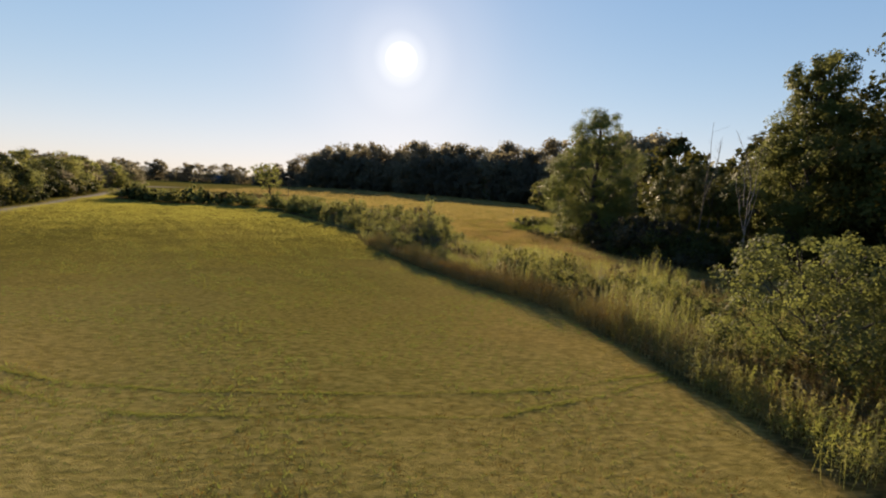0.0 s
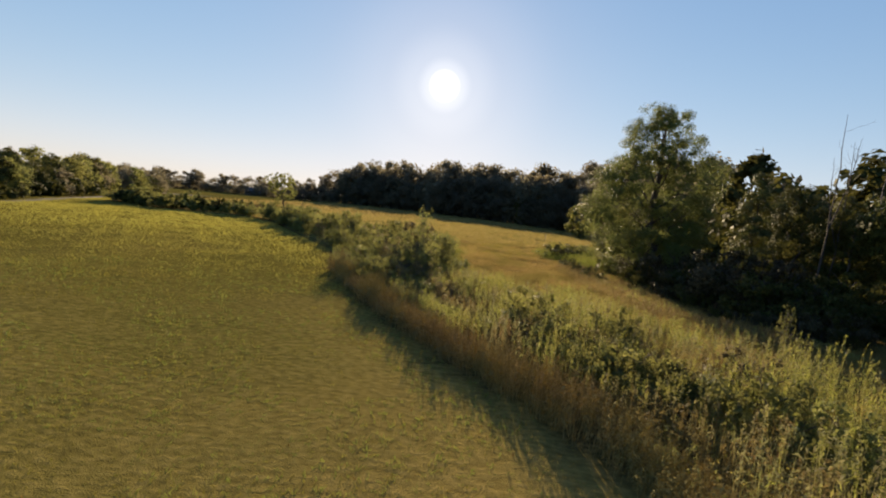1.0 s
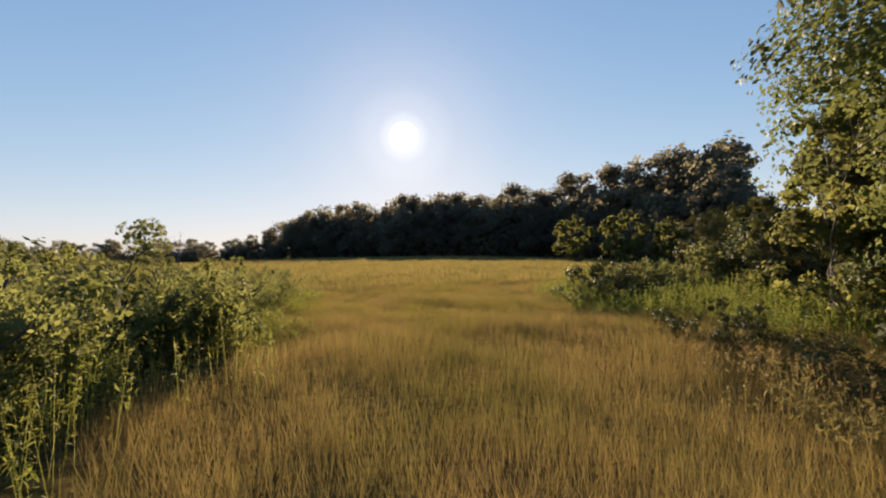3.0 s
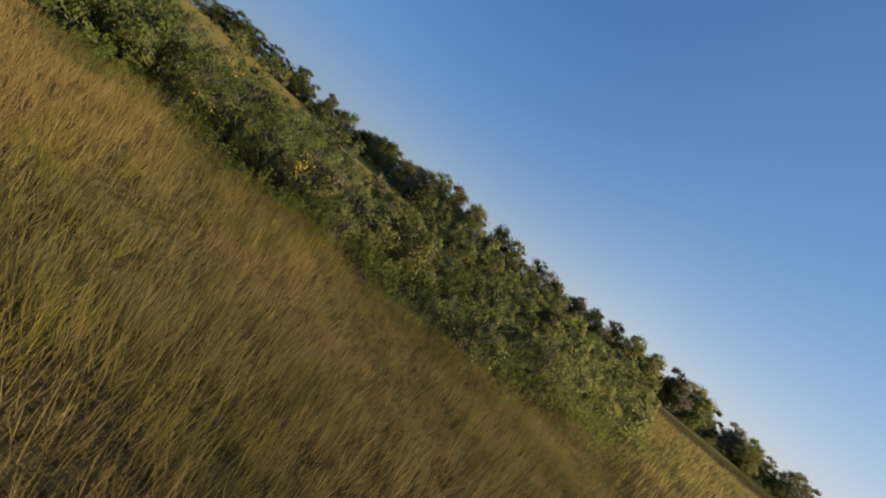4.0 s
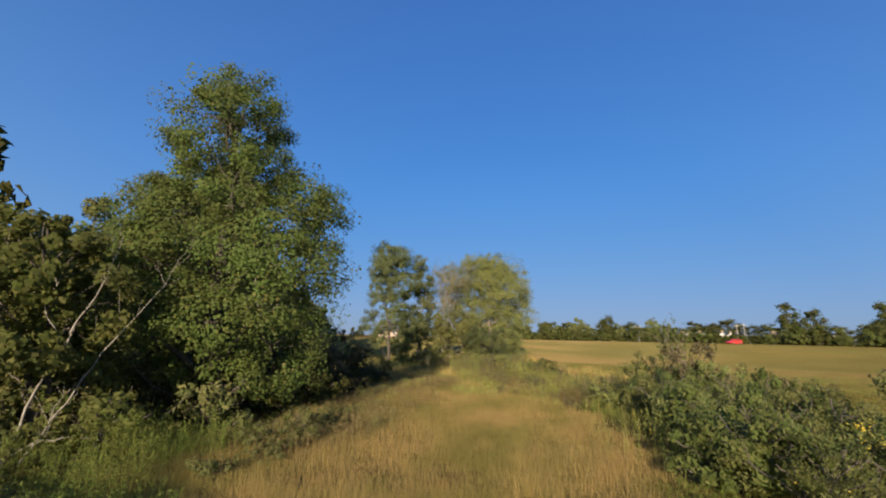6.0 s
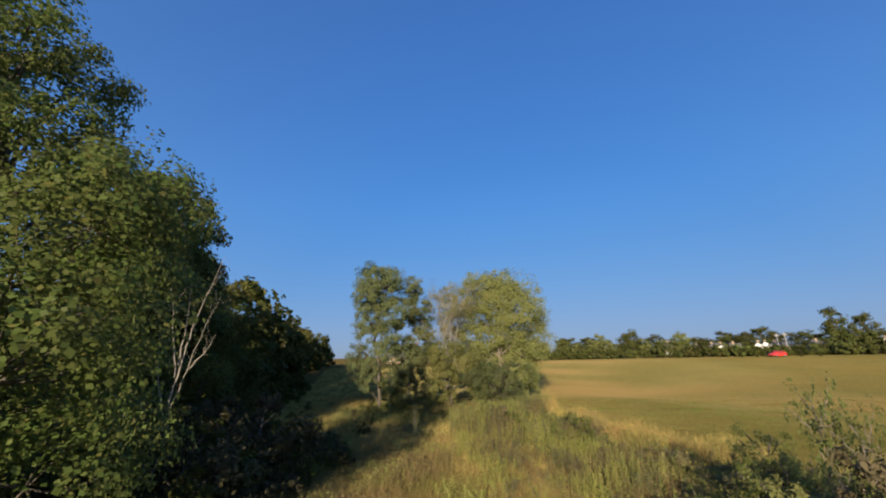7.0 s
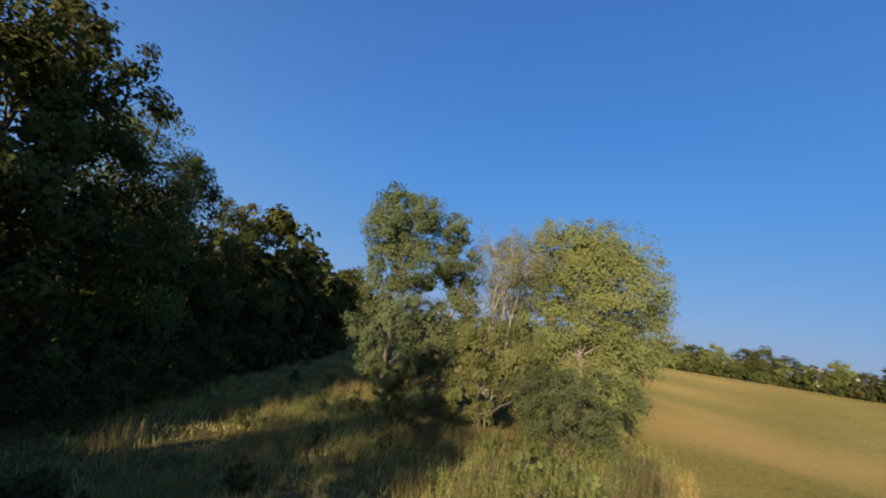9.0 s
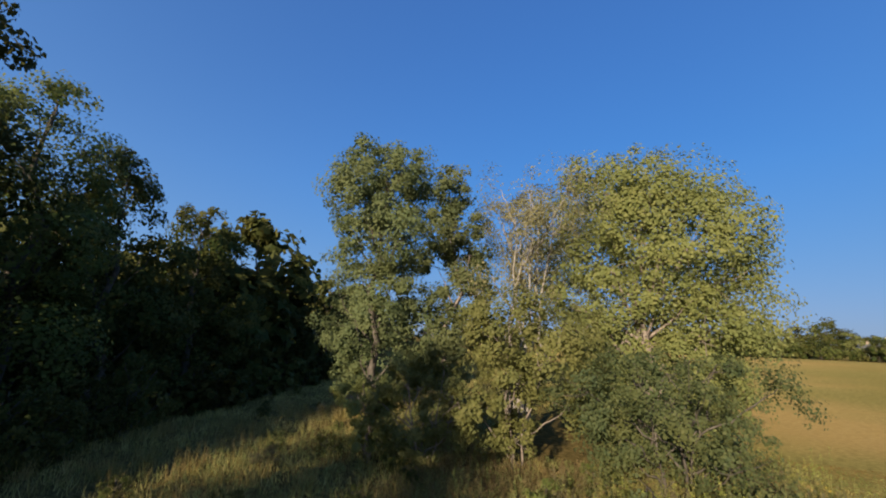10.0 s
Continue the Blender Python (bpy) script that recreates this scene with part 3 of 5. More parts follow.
# ---- the grove at the field's edge ----
place_tree("grove_tree", "tall grey-green tree at the grove's east end", "tree", 26.6, 9.2,
           tree_pair(21, height=16.4, radius=4.1, z0=2.4, clusters=480, per=105, leaf=0.15, clump=0.70, trunk=0.20, profile="full", gap=0.35, boughs=28, split=True), M_BARK, M_SILVER, 0, group="trees of the grove")
place_tree("grove_tree", "slim grey-green tree inside the grove", "tree", 23.2, 6.8,
           tree_pair(22, height=15.0, radius=3.0, z0=3.0, clusters=300, per=90, leaf=0.15, clump=0.75, trunk=0.16, profile="oak", gap=0.2, boughs=18, split=True), M_TWIG, M_SILVER, 0, group="trees of the grove")
place_tree("thinning_tree", "thin-leaved tree turning brown with bare pale stems", "tree", 19.6, 5.6,
           tree_pair(23, height=13.9, radius=3.1, z0=7.0, clusters=230, per=80, leaf=0.10, trunk=0.26, profile="vase", gap=0.3, stems=6, spread=1.15, boughs=26, split=True), M_DEAD, M_RUST, 0, group="trees of the grove")
place_tree("grove_tree", "wide yellow-green tree at the grove's field side", "tree", 13.6, 1.9,
           tree_pair(24, height=15.3, radius=6.3, z0=0.9, clusters=1000, per=95, leaf=0.15, clump=0.8, trunk=0.30, profile="full", gap=0.12, boughs=48, stems=3, spread=0.35, lumpy=0.4, split=True), M_TWIG, M_YELLOW, 0, group="trees of the grove", widen=1.1, deep=0.58)
place_tree("locust_bush", "spreading blue-green bush with feathery leaves beside the field", "bush", 12.6, 11.3,
           tree_pair(25, height=4.9, radius=3.2, z0=0.6, clusters=300, per=84, leaf=0.088, trunk=0.11, profile="dome", gap=0.3, stems=4, boughs=26, split=True), M_BARK, M_BLUE, 0)
place_tree("yellow_bush", "tall yellow-green bush under the grove", "bush", 18.2, 10.2,
           tree_pair(26, height=6.8, radius=2.8, z0=0.5, clusters=240, per=90, leaf=0.12, trunk=0.09, profile="vase", gap=0.15, stems=4), M_TWIG, M_YELLOW, 0)
place_tree("yellow_bush", "small yellow-green bush at the grove's foot", "bush", 21.0, 12.6,
           tree_pair(27, height=4.2, radius=1.9, z0=0.4, clusters=120, per=80, leaf=0.12, trunk=0.08, profile="dome", gap=0.1, stems=3), M_TWIG, M_YELLOW, 0)
place_tree("yellow_bush", "yellowing bush at the grove's shaded foot", "bush", 23.6, 12.6,
           tree_pair(28, height=3.6, radius=1.6, z0=0.4, clusters=90, per=80, leaf=0.12, trunk=0.06, profile="vase", gap=0.1, stems=3), M_TWIG, M_YELLOW, 0)

# ---- the woods: five kinds of tree, repeated ----
def kinds(seed, rows, limbs=True, bg=18):
    return [tree_pair(seed + i, height=12.0, radius=r, z0=zz, clusters=c, per=p, leaf=lf, trunk=0.20, profile=pr, gap=0.3, crown_bark=limbs, boughs=bg, clump=1.0 if limbs else 1.75) for i, (r, zz, c, p, lf, pr) in enumerate(rows)]


EDGE_KINDS = kinds(40, [(3.6, 0.8, 170, 100, 0.18, "oak"), (3.4, 0.6, 170, 100, 0.18, "dome"), (3.7, 1.0, 170, 100, 0.18, "oak"), (2.9, 0.6, 150, 100, 0.18, "spire"), (3.9, 0.5, 180, 100, 0.18, "oak")])
WOOD_KINDS = kinds(50, [(4.2, 0.2, 80, 28, 0.72, "dome"), (3.8, 0.1, 76, 28, 0.70, "dome"), (4.0, 0.2, 80, 28, 0.72, "oak"), (3.4, 0.1, 70, 28, 0.66, "spire"), (4.4, 0.2, 84, 28, 0.72, "dome")], False, 20)
FAR_KINDS = kinds(55, [(4.6, 0.0, 90, 44, 0.44, "dome"), (4.2, 0.0, 84, 44, 0.44, "oak"), (5.0, 0.0, 96, 44, 0.44, "dome"), (4.0, 0.0, 84, 44, 0.42, "dome"), (4.8, 0.0, 96, 44, 0.44, "oak")], False, 14)
wood_rng = np.random.default_rng(77)


def in_leaf(family, mats):
    """The same kinds of tree in other foliage."""
    out = []
    for m in mats:
        row = []
        for w, c in family:
            c2 = c.copy()
            c2.materials.append(m)
            row.append((w, c2))
        out.append(row)
    return out


EDGE_OLIVE, = in_leaf(EDGE_KINDS, (M_THICKET,))
# FOREST_KINDS wear the paler leaves with haze put into their colour
FOREST_KINDS, ROW_DARK, ROW_OLIVE, ROW_YELLOW = in_leaf(FAR_KINDS, (M_HAZED_LEAF, M_WOODS, M_SHRUB, M_YELLOW))


def row_kind(x):
    u = float(wood_rng.random())
    if x < -38:
        return ROW_DARK if u < 0.7 else ROW_OLIVE
    return ROW_DARK if u < 0.25 else ROW_OLIVE if u < 0.8 else ROW_YELLOW



def wood_tree(x, y, h, label="broad-leaved tree in dense dark woodland", group="trees of the wood", family=WOOD_KINDS, widen=1.0, name="woodland_tree"):
    k = int(wood_rng.integers(0, 5))
    s = h / 12.0
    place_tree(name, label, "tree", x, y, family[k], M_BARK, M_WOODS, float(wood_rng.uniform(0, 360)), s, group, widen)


# second and third rows of the eastern wood
for x, y, h in ((24.5, 53, 8.0), (28.4, 47, 10.5), (27, 58, 6.5), (31, 41, 8.5), (28.6, 42.0, 8.0), (29.4, 38.6, 7.5), (23.8, 56.0, 5.6), (23.0, 59.2, 4.8), (23.2, 51.6, 6.5), (37, 29.5, 20.5), (40, 26.0, 21.5),
                (34.5, 50, 10.5), (31, 62, 8.5), (25, 66, 5), (30, 72, 5.5), (47.5, 13.5, 19.0), (41, 33, 18.5), (36, 40, 10.5), (52, 5, 18.2)):
    wood_tree(x, y, h, "broad-leaved tree at the edge of dense dark woodland", "trees of the wood's edge", EDGE_OLIVE if y > 45 else EDGE_KINDS)
for x, y, h in ((56.5, -4, 19.8), (61, -14, 17.6), (65, -25, 14), (70, -37, 12.5), (74, -48, 12), (79, -59, 12), (84, -72, 11), (90, -84, 10), (57, 2, 15), (68, -30, 13),
                (47, 27, 15), (53, 17, 15), (59, 6, 15), (66, -8, 15), (38, 57, 12.5), (37, 78, 7), (43, 88, 8), (41, 66, 16), (49, 78, 18), (55, 96, 12), (50, 100, 8.5), (46, 46, 18.5), (52, 60, 17)):
    wood_tree(x, y, h)
# the wood behind them
for i in range(84):
    y = float(wood_rng.uniform(-70, 110))
    x = float(wood_x(y)) + float(wood_rng.uniform(13, 52)) + (14 if y > 44 else 0)
    wood_tree(x, y, float(wood_rng.uniform(12, 16)), widen=1.2)

# the forest beyond the meadow, towards the sun
FOREST = [(-74, 276), (-66, 268), (-40, 255), (-18, 243), (-5, 222), (20, 208), (40, 196), (53, 184), (60, 165), (64, 145), (66, 128), (64, 116)]


def along(line, spacing, jitter=0.0, start=0.0):
    out = []
    for (ax, ay), (bx, by) in zip(line[:-1], line[1:]):
        d = math.hypot(bx - ax, by - ay)
        n = max(1, round(d / spacing))
        for i in range(n):
            t = (i + 0.5) / n
            out.append((ax + (bx - ax) * t + float(wood_rng.uniform(-jitter, jitter)), ay + (by - ay) * t + float(wood_rng.uniform(-jitter, jitter))))
    return out


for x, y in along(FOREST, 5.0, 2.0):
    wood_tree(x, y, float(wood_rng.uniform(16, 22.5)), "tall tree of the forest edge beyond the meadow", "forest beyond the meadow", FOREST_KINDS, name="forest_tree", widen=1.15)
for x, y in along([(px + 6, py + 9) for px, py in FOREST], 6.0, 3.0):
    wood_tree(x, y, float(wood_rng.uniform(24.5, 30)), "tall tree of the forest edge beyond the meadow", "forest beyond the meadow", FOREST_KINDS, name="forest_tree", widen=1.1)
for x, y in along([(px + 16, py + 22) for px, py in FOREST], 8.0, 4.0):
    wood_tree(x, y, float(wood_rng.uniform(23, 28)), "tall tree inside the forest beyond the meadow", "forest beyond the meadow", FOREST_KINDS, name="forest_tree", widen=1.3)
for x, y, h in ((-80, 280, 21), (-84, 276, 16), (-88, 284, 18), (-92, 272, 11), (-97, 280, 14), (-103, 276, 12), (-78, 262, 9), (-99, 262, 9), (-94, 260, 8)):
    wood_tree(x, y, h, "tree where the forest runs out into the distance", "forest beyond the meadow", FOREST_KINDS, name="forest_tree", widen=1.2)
ROUND_KIND = tree_pair(59, height=12.0, radius=4.6, z0=0.3, clusters=90, per=45, leaf=0.55, trunk=0.2, profile="dome", gap=0.1)
for x, y, h in ((38.5, 127, 10.5), (46.0, 120, 11.0), (51.0, 113, 9.0), (33, 200, 13)):
    place_tree("round_tree", "small rounded pale tree in front of the forest", "tree", x, y, ROUND_KIND, M_BARK, M_SHRUB, 30.0 * h, h / 12.0)
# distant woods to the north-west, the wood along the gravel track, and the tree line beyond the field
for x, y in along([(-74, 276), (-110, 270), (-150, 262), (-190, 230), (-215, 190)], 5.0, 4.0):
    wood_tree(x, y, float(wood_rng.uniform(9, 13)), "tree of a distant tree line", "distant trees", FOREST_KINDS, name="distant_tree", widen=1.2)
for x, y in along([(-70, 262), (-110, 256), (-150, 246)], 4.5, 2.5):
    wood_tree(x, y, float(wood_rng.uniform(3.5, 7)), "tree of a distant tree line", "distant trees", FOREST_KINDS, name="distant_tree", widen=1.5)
for x, y in along([(-100, 150), (-90, 118), (-81, 101), (-69, 78), (-61, 55), (-60, 40), (-84, 25), (-96, 5)], 3.4, 1.8):
    wood_tree(x, y, float(wood_rng.uniform(4.8, 8.2)), "tree of the low wood along the gravel track", "wood along the track", (ROW_OLIVE, ROW_DARK, ROW_OLIVE, FOREST_KINDS)[int(wood_rng.integers(0, 4))], name="track_tree", widen=1.15)
for x, y in along([(-96, 118), (-80, 78), (-74, 45), (-100, 20), (-112, -10), (-116, -40)], 5.0, 3.0):
    wood_tree(x, y, float(wood_rng.uniform(6.5, 9.5)), "tree of the low wood along the gravel track", "wood along the track", (ROW_OLIVE, ROW_DARK, ROW_OLIVE, FOREST_KINDS)[int(wood_rng.integers(0, 4))], name="track_tree", widen=1.2)
for x, y in along([(-104, -10), (-106, -40), (-96, -68), (-70, -84), (-44, -92), (-20, -97), (0, -100), (24, -104), (48, -110), (90, -104)], 3.4, 2.0):
    low = -76 < x < -38
    wood_tree(x, y, float(wood_rng.uniform(2.4, 3.4) if low else wood_rng.uniform(2.4, 5.6)), "small tree of the tree line beyond the field", "tree line beyond the field", row_kind(x), name="hedgerow_tree", widen=1.9 if low else 1.2)
for x, y in along([(-100, -80), (-74, -90), (-44, -98), (-20, -103), (0, -106), (30, -110)], 4.0, 1.5):
    if -76 < x < -38 and wood_rng.random() < 0.6:
        continue
    wood_tree(x, y, float(wood_rng.uniform(3.6, 6.6)), "small tree of the tree line beyond the field", "tree line beyond the field", row_kind(x), name="hedgerow_tree", widen=1.3)
for x, y in along([(-80, -83), (-70, -86.5), (-44, -94.5), (-36, -96)], 1.9, 0.5):
    wood_tree(x, y, float(wood_rng.uniform(2.5, 3.3)), "low dark tree of the dense hedge by the houses", "tree line beyond the field", ROW_DARK, name="hedgerow_tree", widen=2.0)
for x, y, h in ((-72, -92, 13), (-79, -92, 11), (-92, -84, 12.5), (-98, -76, 11), (-19, -105, 9.5), (-8, -106, 8.5), (-34, -104, 9)):
    wood_tree(x, y, h, "larger tree rising from the tree line", "tree line beyond the field", row_kind(x), name="hedgerow_tree")
for x, y in along([(-160, -60), (-130, -140), (-60, -190), (20, -210), (110, -190)], 5.0, 4.0):
    wood_tree(x, y, float(wood_rng.uniform(7.5, 11.5)), "tree of a distant tree line", "distant trees", (ROW_DARK, ROW_OLIVE)[int(wood_rng.integers(0, 2))], name="distant_tree", widen=1.7)


# ---- shrubs: hedge, understorey ----
SHRUB_KINDS = [tree_pair(60 + i, height=h, radius=r, z0=0.25, clusters=int(c * 0.64), per=74, leaf=lf * 0.76, trunk=0.022, clump=1.35, profile=pr, gap=0.1, stems=3, boughs=20, slim=0.24)
               for i, (h, r, c, lf, pr) in enumerate([(2.0, 1.35, 66, 0.088, "dome"), (1.8, 1.5, 66, 0.085, "dome"), (2.3, 1.1, 60, 0.088, "vase"), (1.5, 1.2, 56, 0.078, "dome")])]
MID_KINDS = [tree_pair(65 + i, height=h, radius=r, z0=0.2, clusters=60, per=44, leaf=0.125, trunk=0.02, clump=1.4, profile=pr, gap=0.1, stems=2, boughs=18, slim=0.26)
             for i, (h, r, pr) in enumerate([(2.0, 1.35, "dome"), (1.8, 1.5, "dome"), (2.3, 1.1, "vase"), (1.5, 1.2, "dome")])]
LOW_KINDS = [tree_pair(70 + i, height=h, radius=r, z0=0.15, clusters=40, per=20, leaf=0.30, clump=1.4, trunk=0.03, profile=pr, gap=0.1, stems=2)
             for i, (h, r, pr) in enumerate([(2.0, 1.35, "dome"), (1.8, 1.5, "dome"), (2.3, 1.1, "vase"), (1.5, 1.2, "dome")])]
shrub_rng = np.random.default_rng(9)


def shrub(x, y, size, mat_kind, label, group, name="shrub"):
    base = new(name)
    base.matrix_world = pose(x, y, float(gz(x, y)) - 0.04, 0, 0, float(shrub_rng.uniform(0, 360))) @ Matrix.Diagonal((size, size, size * float(shrub_rng.uniform(0.85, 1.15)), 1))
    tagged(base, label, "shrub", group)
    w, c = SHRUB_MESHES[mat_kind][int(shrub_rng.integers(0, 4))]
    child("stem", w, M_BARK, base)
    child("foliage", c, M_SHRUB, base)


SHRUB_MESHES = {}
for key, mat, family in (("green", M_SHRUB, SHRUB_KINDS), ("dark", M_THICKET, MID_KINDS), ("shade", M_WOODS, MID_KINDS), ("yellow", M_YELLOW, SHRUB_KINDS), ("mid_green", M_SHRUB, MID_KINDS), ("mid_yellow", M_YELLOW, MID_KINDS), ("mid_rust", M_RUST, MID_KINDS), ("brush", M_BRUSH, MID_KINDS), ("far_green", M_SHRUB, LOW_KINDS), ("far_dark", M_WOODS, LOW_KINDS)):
    SHRUB_MESHES[key] = []
    for w, c in family:
        c2 = c.copy()
        c2.name = "foliage"
        c2.materials.append(mat)
        SHRUB_MESHES[key].append((w, c2))

for i in range(92):
    y = float(shrub_rng.uniform(33, 63))
    lo, hi = float(edge_x(y)) + 1.0, float(hedge_x(y)) - 0.8
    if y < 38:
        hi = lo + 4.5
    hi = min(hi, float(np.interp(y, [32, 37, 41, 45, 50, 58], [4.8, 5.0, 4.6, 4.6, 5.4, 5.8])) - 2.6)
    x = float(shrub_rng.uniform(lo, hi))
    u = float(shrub_rng.random())
    k = "mid_rust" if u > 0.9 else ("" if 31 < y < 42 or (y > 53 and x > -1) else "mid_") + ("green" if u < 0.6 else "yellow")
    tall = float(np.interp(x - edge_x(y), [1.0, 3.5, 6.0], [0.62, 0.85, 1.0])) * float(np.interp(y, [33, 37], [0.75, 1.05]))
    shrub(x, y, float(shrub_rng.uniform(0.7, 1.15)) * tall, k, "leafy hedge shrub among tall weeds", "hedge shrubs")
for i, (x, y, size) in enumerate(((3.4, 39.8, 0.75), (2.6, 38.2, 0.8), (1.4, 39.2, 1.0), (-0.8, 39.8, 1.1), (1.9, 41.6, 0.95), (-2.2, 41.0, 1.15))):
    shrub(x, y, size, ("mid_yellow", "green", "mid_green", "mid_rust")[i % 4], "tall leafy hedge shrub beside the meadow", "hedge shrubs")
for i in range(34):
    y = float(shrub_rng.uniform(39, 57))
    hi = min(float(hedge_x(y)) - 1.3, float(np.interp(y, [32, 37, 41, 45, 50, 58], [4.8, 5.0, 4.8, 4.8, 5.4, 5.8])) - 2.6)
    x = hi - float(shrub_rng.uniform(0, 4.2))
    shrub(x, y, float(shrub_rng.uniform(0.9, 1.15)), ("green", "yellow", "mid_green", "green")[i % 4], "tall leafy hedge shrub beside the meadow", "hedge shrubs")
for i in range(9):
    y = 19.0 + 0.85 * i + float(shrub_rng.uniform(-0.3, 0.3))
    x = float(edge_x(y)) + float(shrub_rng.uniform(4.0, 5.5))
    shrub(x, y, float(shrub_rng.uniform(0.6, 0.85)), ("mid_yellow", "mid_green", "mid_yellow")[i % 3], "low leafy bush among the tall weeds", "bushes among the weeds", "weed_bush")
for i in range(20):
    x = -54.0 + 1.1 * i
    shrub(x, 79.2 + float(shrub_rng.uniform(-0.6, 1.2)), float(shrub_rng.uniform(0.8, 1.3)), "far_green" if i % 3 else "far_dark", "leafy hedge shrub at the field's far corner", "hedge shrubs")
for i in range(90):
    y = float(shrub_rng.uniform(58, 86))
    x = float(edge_x(y)) + float(shrub_rng.uniform(0.8, 9))
    shrub(x, y, float(shrub_rng.uniform(0.8, 1.35)), "mid_green", "leafy hedge shrub among tall weeds", "hedge shrubs")
for i in range(30):
    y = float(shrub_rng.uniform(52, 69))
    x = float(hedge_x(y)) - float(shrub_rng.uniform(0.9, 8.0))
    shrub(x, y, float(shrub_rng.uniform(0.6, 0.95)), "green" if x > -3 else "mid_green", "leafy hedge shrub among tall weeds", "hedge shrubs")
for i in range(26):
    y = float(shrub_rng.uniform(50, 72))
    x = float(wood_x(y)) + float(shrub_rng.uniform(0.5, 6.0))
    if math.hypot(x - 19.2, y - 55.2) > 2.6:
        shrub(x, y, float(shrub_rng.uniform(1.2, 2.0)), ("mid_green", "dark", "mid_yellow")[i % 3], "tall leafy thicket bush at the wood's edge", "thicket bushes", "thicket_bush")
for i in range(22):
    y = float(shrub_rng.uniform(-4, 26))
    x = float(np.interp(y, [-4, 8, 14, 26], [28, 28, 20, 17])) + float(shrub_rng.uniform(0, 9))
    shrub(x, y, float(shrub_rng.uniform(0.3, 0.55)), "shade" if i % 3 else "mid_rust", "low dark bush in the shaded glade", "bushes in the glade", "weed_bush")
for i in range(18):
    y = float(shrub_rng.uniform(14, 28))
    x = float(edge_x(y)) + float(shrub_rng.uniform(4.0, 8.5))
    shrub(x, y, float(shrub_rng.uniform(0.45, 0.75)), ("mid_yellow", "mid_green")[i % 2], "low leafy bush among the tall weeds", "bushes among the weeds", "weed_bush")
for i in range(20):
    y = float(shrub_rng.uniform(55, 68))
    x = float(wood_x(y)) - float(shrub_rng.uniform(0.0, 5.5))
    shrub(x, y, float(shrub_rng.uniform(0.6, 1.0)), ("mid_green", "dark", "mid_yellow")[i % 3], "leafy bush among green weeds by the thicket", "thicket bushes", "thicket_bush")
for i in range(34):
    y = float(shrub_rng.uniform(10, 36))
    x = float(edge_x(y)) + float(shrub_rng.uniform(0.7, 7.0)) + (3.0 if 16 < y < 33 else 0.0)
    k = ("mid_green", "mid_yellow", "mid_rust", "mid_green")[int(shrub_rng.integers(0, 4))]
    shrub(x, y, float(shrub_rng.uniform(0.4, 0.72)), k, "low leafy bush among the tall weeds", "bushes among the weeds", "weed_bush")
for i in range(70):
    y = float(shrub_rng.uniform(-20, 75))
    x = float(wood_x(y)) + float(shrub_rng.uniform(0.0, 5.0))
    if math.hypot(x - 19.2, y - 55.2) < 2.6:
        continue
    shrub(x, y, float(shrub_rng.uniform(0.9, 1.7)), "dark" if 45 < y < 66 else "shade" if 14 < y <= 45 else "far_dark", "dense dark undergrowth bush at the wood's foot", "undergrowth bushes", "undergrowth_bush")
for i in range(90):
    x = float(shrub_rng.uniform(-92, 24))
    y = float(np.interp(x, [-96, -70, -44, -20, 0, 24], [-66, -81, -89, -94, -97, -101])) + float(shrub_rng.uniform(-2, 2))
    shrub(x, y, float(shrub_rng.uniform(0.7, 1.9)), "far_dark" if i % 3 else "far_green", "dark bush below the tree line beyond the field", "far field bushes", "field_bush")
for i in range(30):
    y = float(shrub_rng.uniform(42, 104))
    x = float(np.interp(y, [40, 52, 65, 104], [-49.5, -54.5, -60.5, -79])) + float(shrub_rng.uniform(-1.5, 1.0))
    shrub(x, y, float(shrub_rng.uniform(0.9, 1.7)), "far_dark", "round dark bush along the gravel track", "bushes along the track", "track_bush")


for i in range(36):
    y = float(shrub_rng.uniform(30, 43.5))
    lo = float(np.interp(y, [24, 27, 30, 33, 40, 44], [20.0, 19.4, 18.6, 17.8, 17.4, 18.0]))
    x = float(shrub_rng.uniform(lo, float(np.interp(y, [24, 28, 32, 40, 44], [22, 22, 23, 25, 25]))))
    big = float(np.interp(y, [30, 37], [0.8, 1.6])) * min(1.0, 0.45 + 0.2 * (x - lo))
    shrub(x, y, big * float(shrub_rng.uniform(0.8, 1.15)), ("brush", "brush", "shade")[i % 3], "dense dark brown brush beside the shaded meadow", "brush by the wood", "undergrowth_bush")
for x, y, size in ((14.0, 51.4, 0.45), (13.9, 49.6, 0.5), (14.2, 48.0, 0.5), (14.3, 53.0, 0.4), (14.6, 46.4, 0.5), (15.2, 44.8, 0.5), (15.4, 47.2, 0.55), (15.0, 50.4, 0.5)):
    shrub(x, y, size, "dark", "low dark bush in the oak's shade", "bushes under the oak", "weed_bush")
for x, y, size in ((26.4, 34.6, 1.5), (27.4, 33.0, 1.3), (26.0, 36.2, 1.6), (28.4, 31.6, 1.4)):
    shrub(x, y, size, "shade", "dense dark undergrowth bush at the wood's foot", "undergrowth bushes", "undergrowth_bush")


